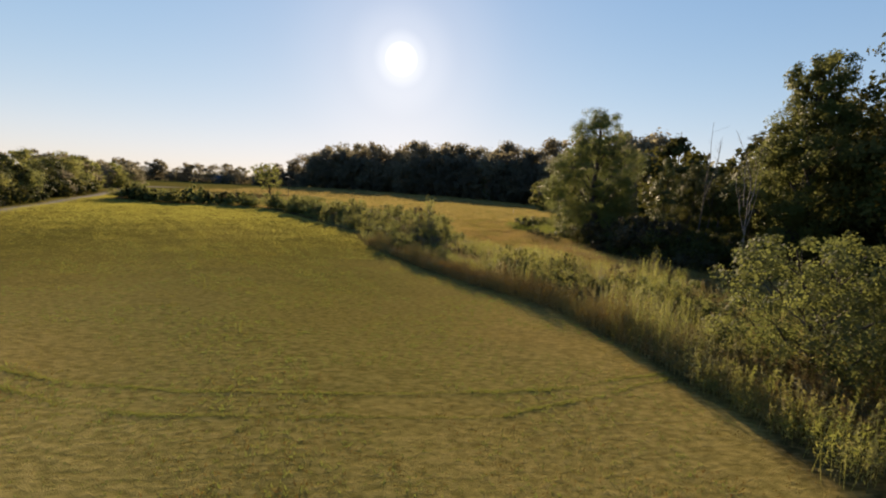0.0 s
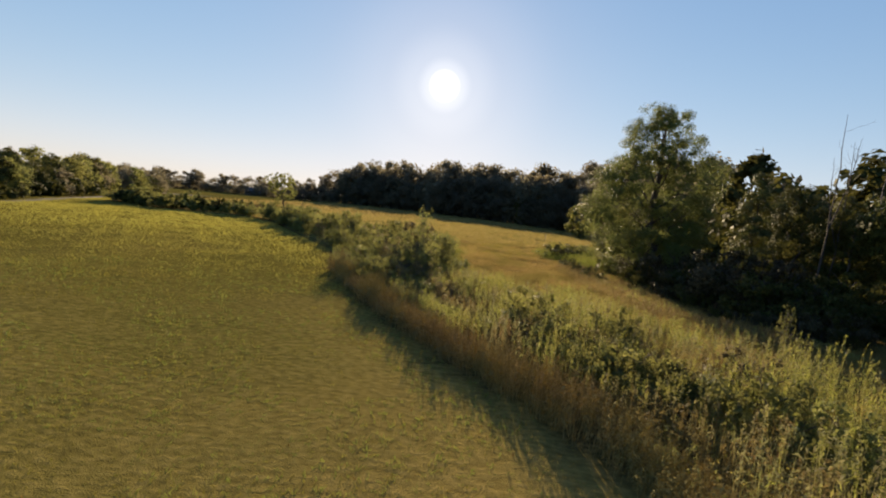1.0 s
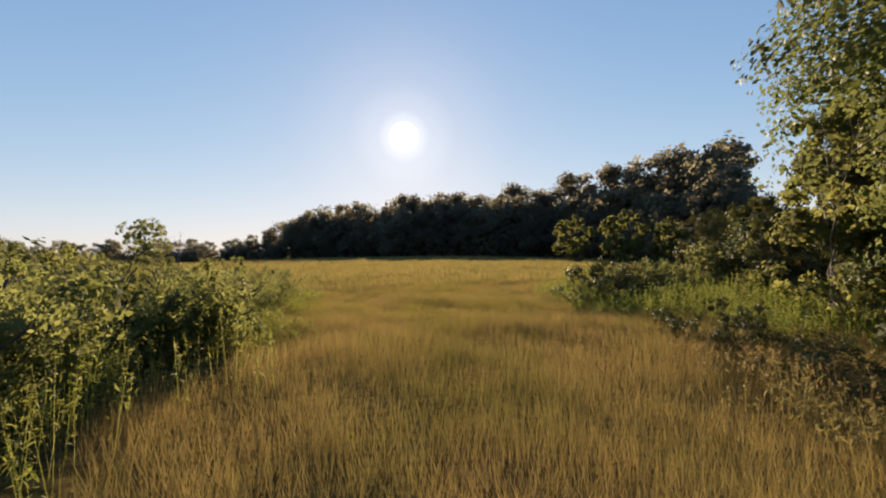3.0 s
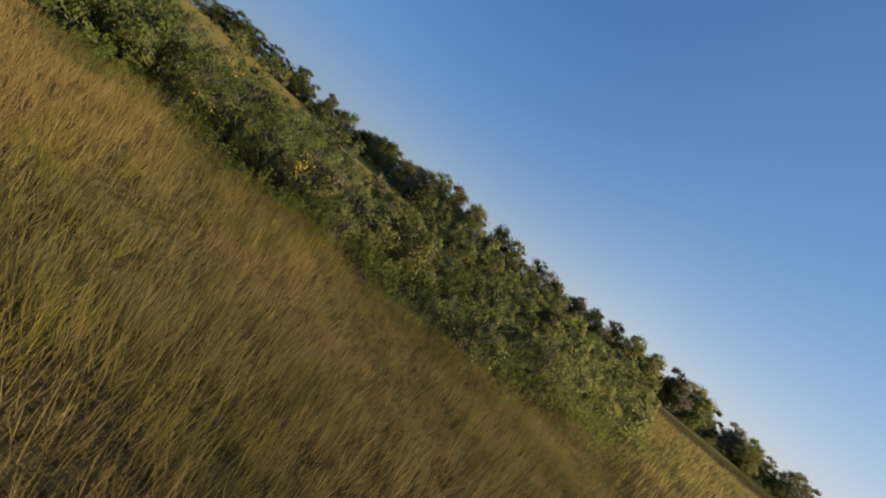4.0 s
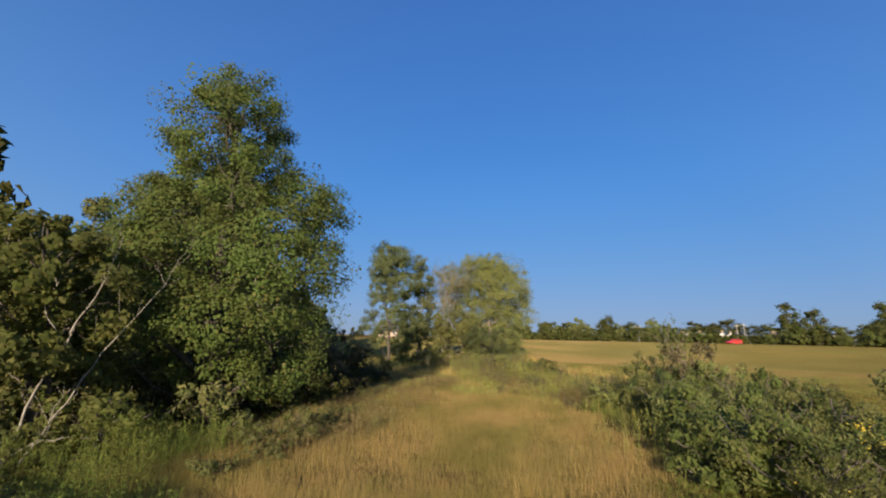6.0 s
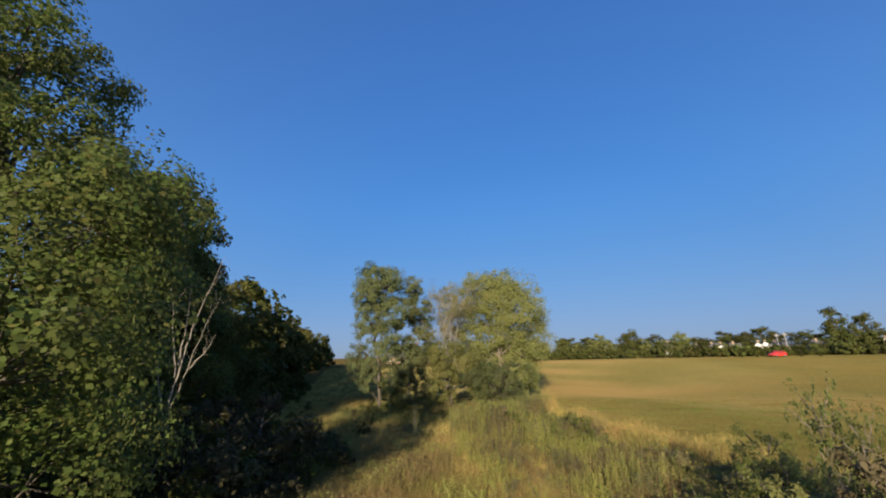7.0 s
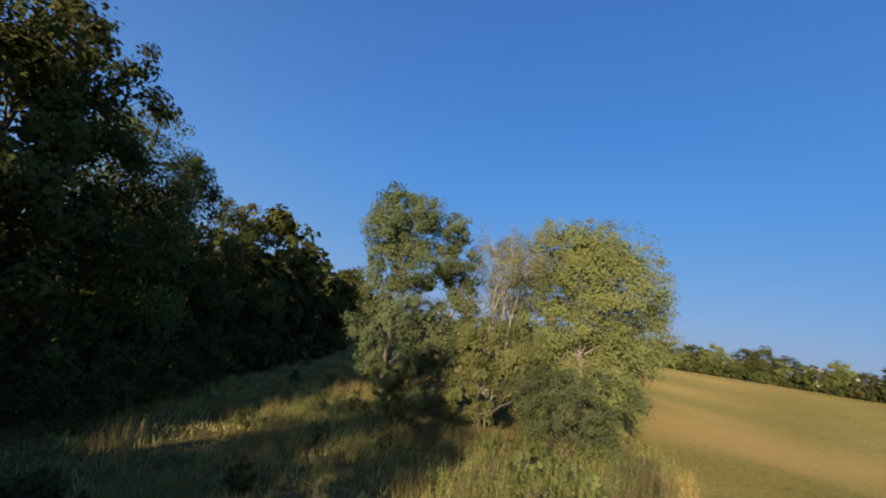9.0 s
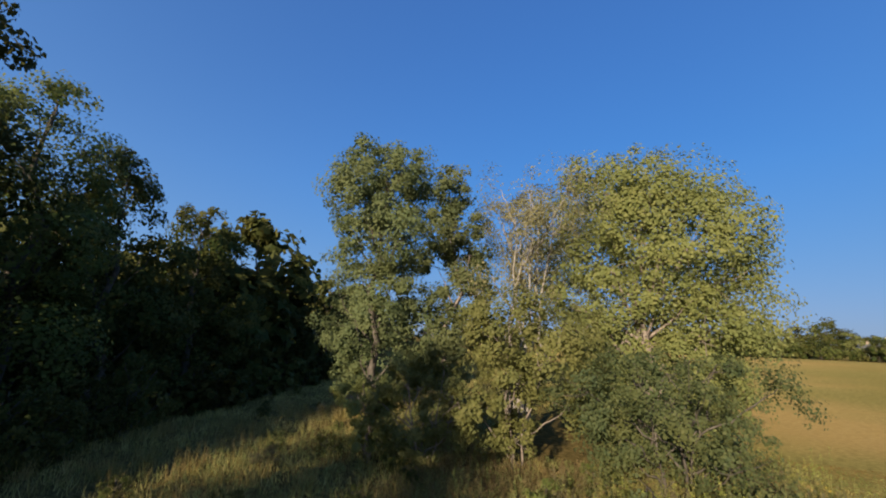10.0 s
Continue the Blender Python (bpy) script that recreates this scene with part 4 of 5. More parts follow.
# ---- grasses and weeds ----
def blades(rng, x, y, height, width, lean=0.35, low=0.45):
    """Thin tapering blades, a triangle each."""
    n = len(x)
    height = height * (0.86 + 0.16 * np.sin(x * 0.9 + 1.7 * np.sin(y * 0.53)) + 0.14 * np.sin(y * 1.3 + 1.3 * np.sin(x * 0.71)) + 0.10 * np.sin(x * 2.7 + y * 2.1))
    z = gz(x, y) - 0.02
    a = rng.uniform(0, 2 * np.pi, n)
    h = height * (low + (1.2 - low) * rng.random(n) ** 1.3)
    ln = lean * h * rng.uniform(0.1, 1.0, n)
    b = rng.uniform(0, 2 * np.pi, n)
    base = np.stack([x, y, z], -1)
    side = np.stack([np.cos(a), np.sin(a), np.zeros(n)], -1) * (width * rng.uniform(0.6, 1.5, n))[:, None]
    tip = base + np.stack([np.cos(b) * ln, np.sin(b) * ln, h], -1)
    return np.stack([base - side, base + side, tip], 1).reshape(-1, 3), np.arange(3 * n).reshape(n, 3)


def stuff(name, geo, material, label, category):
    me = mesh_of(name, *geo, size=geo[1].shape[1])
    me.materials.append(material)
    return tagged(new(name, me), label, category, kind="stuff")


def scatter(rng, n, x0, x1, y0, y1, keep):
    x, y = rng.uniform(x0, x1, n), rng.uniform(y0, y1, n)
    k = keep(x, y)
    return x[k], y[k]


g_rng = np.random.default_rng(31)


def in_meadow(x, y):
    return (x > hedge_x(y) - 1.2 + 0.6 * np.sin(y * 1.3)) & (x < wood_x(y) + 0.6) & (y > 24)


def clumped(rng, x, y, per, r):
    n = len(x)
    return (np.repeat(x, per) + rng.normal(0, r, n * per)), (np.repeat(y, per) + rng.normal(0, r, n * per))


near = scatter(g_rng, 54000, -9, 24, 53, 78, lambda x, y: in_meadow(x, y) & (g_rng.random(len(x)) < np.interp(y, [53, 70, 78], [1, 1, 0.35])) & (g_rng.random(len(x)) < np.interp(np.abs(x - 8), [9, 15], [1, 0.4])))
stuff("meadow_grass", blades(g_rng, *clumped(g_rng, *near, 18, 0.10), 0.42, 0.0023, 0.5, 0.2), M_MEADOW, "tall dry golden-brown meadow grass with fine stems", "grass")
green = scatter(g_rng, 900, 1, 18, 52, 74, lambda x, y: in_meadow(x, y) & (np.sin(x * 0.8 + 1) + np.sin(y * 0.9) + 0.6 * np.sin(x * 2.1 + y * 1.7) > -0.3))
stuff("green_grass", blades(g_rng, *clumped(g_rng, *clumped(g_rng, *green, 6, 0.16), 14, 0.05), 0.46, 0.0034, 0.6, 0.3), M_LUSH, "yellow-green grass tussocks among the dry stems", "grass")
mid = scatter(g_rng, 36000, -4, 24, 26, 54, in_meadow)
stuff("meadow_grass", blades(g_rng, *clumped(g_rng, *mid, 16, 0.16), 0.52, 0.0031, 0.5, 0.2), M_MEADOW, "tall dry golden-brown meadow grass with fine stems", "grass")
far = scatter(g_rng, 32000, -40, 50, 68, 130, lambda x, y: (x > edge_x(np.minimum(y, 88)) + 4) & (x < wood_x(y)))
stuff("meadow_grass", blades(g_rng, *clumped(g_rng, *far, 5, 0.25), 0.62, 0.03, 0.4), M_MEADOW, "tall dry meadow grass stretching to the forest", "grass")
far2 = scatter(g_rng, 34000, -75, 66, 130, 275, lambda x, y: x < wood_x(np.minimum(y, 140)) + 3)
stuff("meadow_grass", blades(g_rng, *clumped(g_rng, *far2, 2, 0.4), 0.65, 0.10, 0.4), M_MEADOW, "distant tall dry meadow grass below the forest", "grass")
alley = scatter(g_rng, 28000, 10, 75, -60, 30, lambda x, y: (x > np.maximum(edge_x(y) + 1.5, 10)) & (x < wood_x(y) + 1) & ~((x < 27) & (y < 9) & (y > -2)))
stuff("rough_grass", blades(g_rng, *clumped(g_rng, *alley, 7, 0.18), 0.5, 0.014, 0.9), M_GLADE, "rough grass in the shaded glade between grove and wood", "grass")


gx0, gy0 = scatter(g_rng, 420, 11, 40, -6, 30, lambda x, y: (x > edge_x(y) + 2.5) & (x < wood_x(y) - 1) & ~((x < 27) & (y < 12) & (y > -2)) & (np.sin(x * 0.6 + 1) + np.sin(y * 0.7 + x * 0.3) > -0.4))
stuff("pale_tufts", blades(g_rng, *clumped(g_rng, *clumped(g_rng, gx0, gy0, 3, 0.5), 26, 0.14), 0.95, 0.011, 0.5, 0.35), M_MEADOW, "pale straw-coloured grass tufts standing in the glade", "grass")


def weed_plants(rng, x, y, height, leaves=12):
    """Upright leafy stems: leaves up the stem, a plume at the top."""
    n = len(x)
    z = gz(x, y)
    h = height * rng.uniform(0.5, 1.15, n) * (0.8 + 0.3 * np.sin(x * 0.7 + 2) * np.sin(y * 0.5) + 0.12 * np.sin(x * 2.3 + y * 1.9))
    a = rng.uniform(0, 2 * np.pi, n)
    lean = 0.14 * h
    top = np.stack([x + np.cos(a) * lean, y + np.sin(a) * lean, z + h], -1)
    base = np.stack([x, y, z], -1)
    t = rng.uniform(0.12, 1.0, (n, leaves, 1)) ** 0.8
    pos = base[:, None] + (top - base)[:, None] * t
    b = rng.uniform(0, 2 * np.pi, (n, leaves))
    out = np.stack([np.cos(b), np.sin(b), np.full(b.shape, 0.55)], -1)
    reach = (0.12 * (1.15 - t))
    v, f = leaf_quads(rng, (pos + out * reach).reshape(-1, 3), out.reshape(-1, 3) * 0.6, 0.086, 0.4, 0.2, 0.115)
    s = np.stack([np.full(n, 0.004), np.zeros(n), np.zeros(n)], -1)
    sv = np.stack([base - s, base + s, top + s * 0.4, top - s * 0.4], 1).reshape(-1, 3)
    return joined([(v, f), (sv, np.arange(4 * n).reshape(n, 4))])


def brim_x(y):
    """Inner side of the dry grass on the field's brim."""
    return edge_x(y) + 0.1 + 1.8 * smoothstep(14, 19, y) * smoothstep(36, 30, y)


strip = scatter(g_rng, 3400, 0, 19, 7, 40, lambda x, y: (x > brim_x(y)) & (x < np.interp(y, [7, 14, 22, 30, 36, 40], [13, 15.5, 15, 12.5, 9, 4.5])))
brim = scatter(g_rng, 3000, -1, 10, 9, 42, lambda x, y: (x > brim_x(y)) & (x < edge_x(y) + 1.7) & (g_rng.random(len(x)) < 0.65 + 0.35 * np.sin(y * 1.9)))
strip = (np.concatenate([strip[0], brim[0]]), np.concatenate([strip[1], brim[1]]))
tone = np.sin(strip[0] * 1.15 + 1.9 * np.sin(strip[1] * 0.43)) + np.sin(strip[1] * 0.95 + 1.4 * np.sin(strip[0] * 0.67)) + g_rng.normal(0, 0.7, len(strip[0]))
for pick, mat, hh, lab in ((tone > 0.1, M_WEED, 1.65, "tall leafy goldenrod weeds between field and meadow"), ((tone <= 0.1) & (tone > -1.0), M_GREYWEED, 1.5, "grey-green leafy weeds between field and meadow"), (tone <= -1.0, M_BROWNWEED, 1.3, "withered brown weeds between field and meadow")):
    plants = clumped(g_rng, strip[0][pick], strip[1][pick], 6, 0.24)
    stuff("tall_weeds", weed_plants(g_rng, *plants, hh * np.interp(plants[1], [16, 22, 34], [1.15, 1.1, 0.65]), 25), mat, lab, "weeds")
brim_w = scatter(g_rng, 18000, -5, 10, 9, 37, lambda x, y: (x > edge_x(y) + 0.05) & (x < np.maximum(brim_x(y) - 0.4, edge_x(y) + 1.0)) & (g_rng.random(len(x)) < np.interp(x - edge_x(y), [0.7, 1.4], [1.0, 0.45])))
stuff("brim_weeds", weed_plants(g_rng, *clumped(g_rng, *brim_w, 3, 0.14), 1.2 + 0.35 * np.sin(np.repeat(brim_w[1], 3) * 1.3), 15), M_BRIM, "dense withered tan weeds on the brim of the mown field", "weeds")
brim_g = scatter(g_rng, 5000, -1, 14, 9, 34, lambda x, y: (x > edge_x(y) + 0.1) & (x < edge_x(y) + np.interp(y, [9, 20, 34], [4.5, 4.0, 2.0])))
stuff("tall_grass", blades(g_rng, *clumped(g_rng, *brim_g, 9, 0.16), 0.95, 0.006, 0.45, 0.4), M_BRIM, "tall dry reddish-tan grass on the brim of the mown field", "grass")
# reddish-brown growth; its dark colour also stands in for shade on the meadow here
shade_w = scatter(g_rng, 3000, 11.5, 20, 28, 51, lambda x, y: (x > 12.4 + 0.6 * np.sin(y * 0.9)) & (x < np.interp(y, [28, 36, 46, 51], [19.5, 18, 17, 17])) & (g_rng.random(len(x)) < np.clip((x - 11.5) / 3.0, 0, 1)))
stuff("meadow_weeds", weed_plants(g_rng, *clumped(g_rng, *shade_w, 4, 0.2), 0.62, 12), M_BROWNWEED, "withered reddish-brown weeds beside the dark brush, their brown also standing in for shade", "weeds")
meadow_w = scatter(g_rng, 3000, 4, 21, 28, 41, lambda x, y: (x > hedge_x(y) - 1) & (x < wood_x(y)) & (np.sin(x * 1.3 + 0.7) + np.sin(y * 1.1 + x * 0.5) + 0.08 * (36 - y) > 0.3))
stuff("meadow_weeds", weed_plants(g_rng, *meadow_w, 0.75, 12), M_WEED, "yellow-green weeds scattered through the dry meadow", "weeds")
hedge_w = scatter(g_rng, 10000, -40, 8, 34, 82, lambda x, y: (x > edge_x(y) + 0.1) & (x < np.minimum(hedge_x(y) + 0.5, edge_x(y) + 14)) & (x < np.interp(y, [34, 40, 47, 52], [4.4, 4.2, 4.2, 9])))
tuft = scatter(g_rng, 1900, 0, 19, 8, 42, lambda x, y: (x > brim_x(y) + 0.1) & (x < np.interp(y, [7, 14, 22, 30, 36, 42], [13, 16.5, 16.5, 14, 10, 5])) & (np.sin(x * 1.1 + 0.7) + np.sin(y * 0.9 + x * 0.4) > -0.3))
stuff("tall_grass", blades(g_rng, *clumped(g_rng, *tuft, 9, 0.09), 1.0, 0.006, 0.35, 0.4), M_MEADOW, "tall straw-coloured grass tufts among the weeds", "grass")
side_w = scatter(g_rng, 1900, -8, 10, 40, 71, lambda x, y: (x > hedge_x(y) - 8) & (x < hedge_x(y) + 0.1 + 0.4 * np.sin(y * 1.7) - 1.6 * smoothstep(54, 48, y)))
stuff("tall_weeds", weed_plants(g_rng, *clumped(g_rng, *side_w, 6, 0.25), 0.85, 15), M_GREENWEED, "tall green weeds along the hedge beside the meadow", "weeds")
hedge_t = scatter(g_rng, 900, -9, 9, 44, 70, lambda x, y: (x > edge_x(y) + 0.3) & (x > hedge_x(y) - 9) & (x < hedge_x(y) - 1.6))
stuff("tall_weeds", weed_plants(g_rng, *clumped(g_rng, *hedge_t, 6, 0.22), 1.15, 15), M_WEED, "tall yellow-green weeds standing out of the hedge", "weeds")
stuff("tall_weeds", weed_plants(g_rng, *hedge_w, 1.15, 11), M_WEED, "tall weeds growing through the hedge", "weeds")
foot = scatter(g_rng, 8000, 8, 40, 20, 76, lambda x, y: (x > wood_x(y) - np.interp(y, [40, 52, 58, 66, 76], [1.2, 2.0, 5.5, 7.5, 6.0]) + np.sin(y * 1.1)) & (x < wood_x(y) + 1.5))
foot2 = scatter(g_rng, 9000, 9, 24, 50, 68, lambda x, y: (x > wood_x(y) - np.interp(y, [50, 55, 59, 68], [1.5, 4.5, 7.0, 8.0]) + np.sin(y * 1.1)) & (x < wood_x(y) + 1))
stuff("tall_weeds", weed_plants(g_rng, *foot2, np.interp(foot2[0], [12, 17], [0.6, 1.25]), 15), M_GREENWEED, "thick green weeds at the thicket's foot", "weeds")
stuff("tall_weeds", weed_plants(g_rng, *foot, 0.9, 12), M_GREENWEED, "green weeds along the wood's foot", "weeds")
grove_w = scatter(g_rng, 5000, 7, 28, 0, 20, lambda x, y: (x > edge_x(y) + 0.2) & ((y > 9) | (x > 20)))
stuff("tall_weeds", weed_plants(g_rng, *grove_w, 1.0, 12), M_YELLOW, "yellowing weeds round the grove", "weeds")
foot_g = scatter(g_rng, 420, 9, 21, 9.5, 16.5, lambda x, y: (x > edge_x(y) + 0.3))
stuff("tall_weeds", weed_plants(g_rng, *clumped(g_rng, *foot_g, 6, 0.25), 1.0, 14), M_BROWNWEED, "withered reddish-brown weeds at the grove's foot", "weeds")
# goldenrod heads
fx, fy = scatter(g_rng, 3600, -8, 16, 10, 62, lambda x, y: (x > edge_x(y) + 0.4) & (x < hedge_x(y) - 0.5) & (np.sin(x * 0.9) + np.sin(y * 0.8 + 1) > 0.7))
fz = gz(fx, fy) + g_rng.uniform(0.65, 1.15, len(fx))
for cx, cy, cz in ((1.9, 56.8, 1.25), (7.1, 24.9, 1.5), (0.6, 52.6, 1.9)):
    fx, fy = np.append(fx, cx + g_rng.normal(0, 0.14, 18)), np.append(fy, cy + g_rng.normal(0, 0.14, 18))
    fz = np.append(fz, cz + g_rng.normal(0, 0.12, 18))
hp = np.stack([fx, fy, fz], -1)
hp = np.repeat(hp, 4, 0) + g_rng.normal(0, 0.05, (len(fx) * 4, 3))
stuff("goldenrod_flowers", leaf_quads(g_rng, hp, np.tile([0, 0, 1.0], (len(hp), 1)), 0.045), M_FLOWER, "small yellow goldenrod flower heads among weeds", "flowers")
# short stubble of the mown field
def in_field(x, y):
    return x < edge_x(y) - 0.05


u = g_rng.random(440000)
sy = 2 + 78 * u ** 1.18
sx = edge_x(sy) - 0.05 - (28 + 0.9 * sy) * g_rng.random(len(sy))
tufty = 0.52 + 0.5 * np.sin(1.9 * sx + 1.3 * np.sin(2.3 * sy)) * np.sin(4.1 * sy + 1.7 * np.sin(1.1 * sx)) + 0.35 * np.sin(0.35 * sx + 2.0 * np.sin(0.5 * sy)) * np.sin(1.3 * sy)
keep = in_field(sx, sy) & (g_rng.random(len(sx)) < tufty)
sx, sy = sx[keep], sy[keep]
far_scale = 0.75 + sy / 38.0
dryness = np.clip(smoothstep(15, 7, sy + 1.5 * np.sin(sx * 0.5) + 0.8 * np.sin(sx * 1.7 + sy)) * 0.8 + 0.12 * np.exp(-((sx - edge_x(sy) + 2.0) / 3.0) ** 2) * (sy < 32), 0, 0.9)
is_dry = g_rng.random(len(sx)) < dryness
for pick, mat, lab in ((is_dry, M_DRYSTUBBLE, "short dry tan stubble at the field's end"), (~is_dry, M_STUBBLE, "short mown yellow-green field grass")):
    stuff("mown_grass", blades(g_rng, sx[pick], sy[pick], 0.085 * far_scale[pick] ** 0.35, 0.009 * far_scale[pick], 1.2), mat, lab, "grass")
cx, cy = scatter(g_rng, 26000, -24, 9, 2, 34, lambda x, y: in_field(x, y) & (g_rng.random(len(x)) < np.interp(y, [2, 12, 34], [0.55, 1.0, 0.35])) & (np.sin(x * 0.7 + 1.6 * np.sin(y * 0.5)) + np.sin(y * 1.1 + x * 0.3) > -0.9))
stuff("green_tufts", blades(g_rng, *clumped(g_rng, cx, cy, 6, 0.035), 0.105, 0.008, 1.1), M_GREENWEED, "small green clover-like tufts scattered through the mown grass", "grass")
fu = g_rng.random(200000)
fy2 = 12 + 83 * fu
fx2 = np.minimum(edge_x(fy2), np.interp(fy2, [12, 50], [4, -6])) - 0.1 - (46 - 0.1 * fy2) * g_rng.random(len(fy2))
k = in_field(fx2, fy2) & (g_rng.random(len(fx2)) < 0.9 * np.interp(fy2, [14, 28, 44, 62], [0.0, 0.14, 0.5, 1.0])) & (fx2 > np.interp(fy2, [40, 65, 95], [-46, -56, -70]))
stuff("mown_grass", blades(g_rng, fx2[k], fy2[k], 0.10 + 0.09 * smoothstep(15, 50, fy2[k]), 0.008 + 0.018 * smoothstep(18, 55, fy2[k]), 0.8), M_FARMOWN, "short mown yellow-green field grass far off", "grass")
TRACK_A = ([-13, -10, -6.2, -2.2, 4.1, 8], [12.0, 11.1, 10.5, 10.3, 10.9, 12.2])
TRACK_B = ([-13, -9.0, -7.0, -3.3, 1.6, 5.4, 8], [11.3, 10.0, 9.5, 9.2, 9.4, 10.7, 11.9])
# uncut rows left between the mower's swaths
rows_x, rows_y = [], []
for line in (TRACK_A, TRACK_B):
    tx = g_rng.uniform(-13, 8, 11000)
    rows_x.append(tx)
    rows_y.append(np.interp(tx, *line) + g_rng.normal(0, 0.045, len(tx)) + 0.02 * np.sin(tx * 2.3) + 0.02 * np.sin(tx * 5.1))
rx, ry = np.concatenate(rows_x), np.concatenate(rows_y)
k = in_field(rx, ry) & (g_rng.random(len(rx)) < 0.6 + 0.3 * np.sin(rx * 1.3 + ry))
stuff("uncut_grass", blades(g_rng, rx[k], ry[k], 0.085, 0.006, 1.0), M_GREENWEED, "thin uncut rows of grass between mown swaths", "grass")


# ---- bare and dead trees ----
def bare_tree(name, label, x, y, right, stems, radius, bark, twigs=5):
    """stems: lists of (to the right, up) in metres, each a line from its start to its tip."""
    rng = np.random.default_rng(int(abs(x * 10 + y)))
    base = new(name)
    base.matrix_world = pose(x, y, float(gz(x, y)))
    tagged(base, label, "tree")
    r = np.array([right[0], right[1], 0.0])
    back = np.array([-right[1], right[0], 0.0])
    for i, line in enumerate(stems):
        pts = np.array([r * a + np.array([0, 0, b]) + back * 0.12 * math.sin(a * 2 + i) * b / 3 for a, b in line])
        fine = np.concatenate([pts[j] + (pts[j + 1] - pts[j]) * np.linspace(0, 1, 5)[:-1, None] for j in range(len(pts) - 1)] + [pts[-1:]])
        fine[1:-1] += rng.normal(0, 0.03, (len(fine) - 2, 3))
        rad = radius * (1.0 if i == 0 else 0.7) * np.linspace(1, 0.12, len(fine))
        tb = [tube(fine, rad, 7)]
        for _ in range(twigs):
            j = int(rng.integers(len(fine) // 2, len(fine) - 1))
            d = rng.normal(0, 0.5, 3) + np.array([0, 0, 0.8])
            tb.append(tube(bent(rng, fine[j], fine[j] + d * rng.uniform(0.4, 1.1), 5, 0.04), np.linspace(rad[j] * 0.5, 0.004, 5), 4))
        child("trunk" if i == 0 else "branch", mesh_of("limb", *joined(tb)), bark, base, smooth=True)


bare_tree("dead_tree", "leaning dead tree with pale bare stems by the oak", 20.2, 53.8, (-0.63, -0.78),
          [[(0, -0.2), (0.35, 1.6), (0.95, 3.7), (0.3, 5.2), (-0.4, 6.4)], [(0.9, 3.6), (1.4, 5.0), (1.7, 6.6)], [(0.4, 0.2), (1.1, 1.7), (1.7, 3.0), (2.9, 5.2), (3.7, 7.0)],
           [(0.6, 0.65), (1.4, 0.75), (2.3, 0.55), (3.2, 0.25)], [(0.8, 3.1), (0.2, 4.4), (-0.9, 6.2)], [(0.2, 0.4), (0.9, 0.9), (1.0, 2.2)]], 0.040, M_DEAD, 8)
bare_tree("bare_sapling", "slender many-stemmed sapling with pale bare trunks", 28.3, 34.2, (-0.948, -0.317),
          [[(-0.15, -0.2), (0.0, 3.3), (0.4, 5.7), (0.67, 7.8), (1.6, 10.2), (2.5, 12.0)], [(0.1, 5.0), (-0.27, 7.3), (-0.5, 9.2), (-0.75, 11.0)], [(-0.1, -0.1), (0.13, 3.3), (0.93, 5.4), (1.6, 7.6), (2.2, 9.6)],
           [(0.4, 5.7), (0.6, 7.8), (0.65, 10.4)], [(0.9, 5.4), (1.6, 6.3), (2.1, 7.4)], [(0.0, 2.6), (-0.7, 5.2), (-1.1, 8.2)]], 0.07, M_PALE, 7)
bare_tree("bare_snag", "tall thin bare snag standing in the wood", 27.2, 38.6, (0.8, -0.6), [[(0, -0.2), (0.1, 5), (0.15, 9), (0.0, 13.5)], [(0.1, 6), (0.7, 9), (0.9, 12)]], 0.08, M_BARK, 7)
bare_tree("bare_snag", "tall thin bare snag standing in the wood", 28.6, 39.4, (0.8, -0.6), [[(0, -0.2), (0.2, 6), (0.1, 12.0)], [(0.15, 5), (-0.6, 8), (-0.8, 11)]], 0.07, M_BARK, 7)
bare_tree("bare_snag", "bare grey tree top rising over the thicket", 40.0, 47.5, (-0.6, -0.8), [[(0, -0.2), (0.2, 6), (0.4, 14.0)], [(0.2, 6), (-1.2, 10), (-1.8, 13.5)], [(0.2, 7), (1.4, 10), (2.0, 13.2)]], 0.12, M_TWIG, 8)
place_tree("field_tree", "small round-headed tree alone beyond the meadow's hedge", "tree", -41.0, 113.8,
           tree_pair(92, height=9.0, radius=4.3, z0=2.6, clusters=170, per=26, leaf=0.30, clump=0.7, trunk=0.16, profile="dome", gap=0.3, stems=2, boughs=24, split=True), M_BARK, M_SHRUB, 0)
bare_tree("bare_snag", "thin bare snag beside a small lone tree", -36.4, 113.0, (1.0, 0.0), [[(0, -0.2), (0.1, 3.5), (0.4, 7.0)], [(0.1, 3.5), (-0.5, 5.0), (-0.7, 6.2)]], 0.09, M_BARK, 4)
SAPLING = tree_pair(91, height=5.0, radius=1.5, z0=1.8, clusters=120, per=9, leaf=0.12, clump=0.7, trunk=0.04, profile="vase", gap=0.4, stems=2, boughs=26)
for x, y, h in ((0.5, 40.8, 4.4), (0.3, 41.7, 3.9), (16.2, 27.0, 2.3)):
    place_tree("sapling", "slender open-crowned sapling standing above the weeds", "tree", x, y, SAPLING, M_TWIG, M_SHRUB, 40 * h, h / 5.0, widen=0.55)


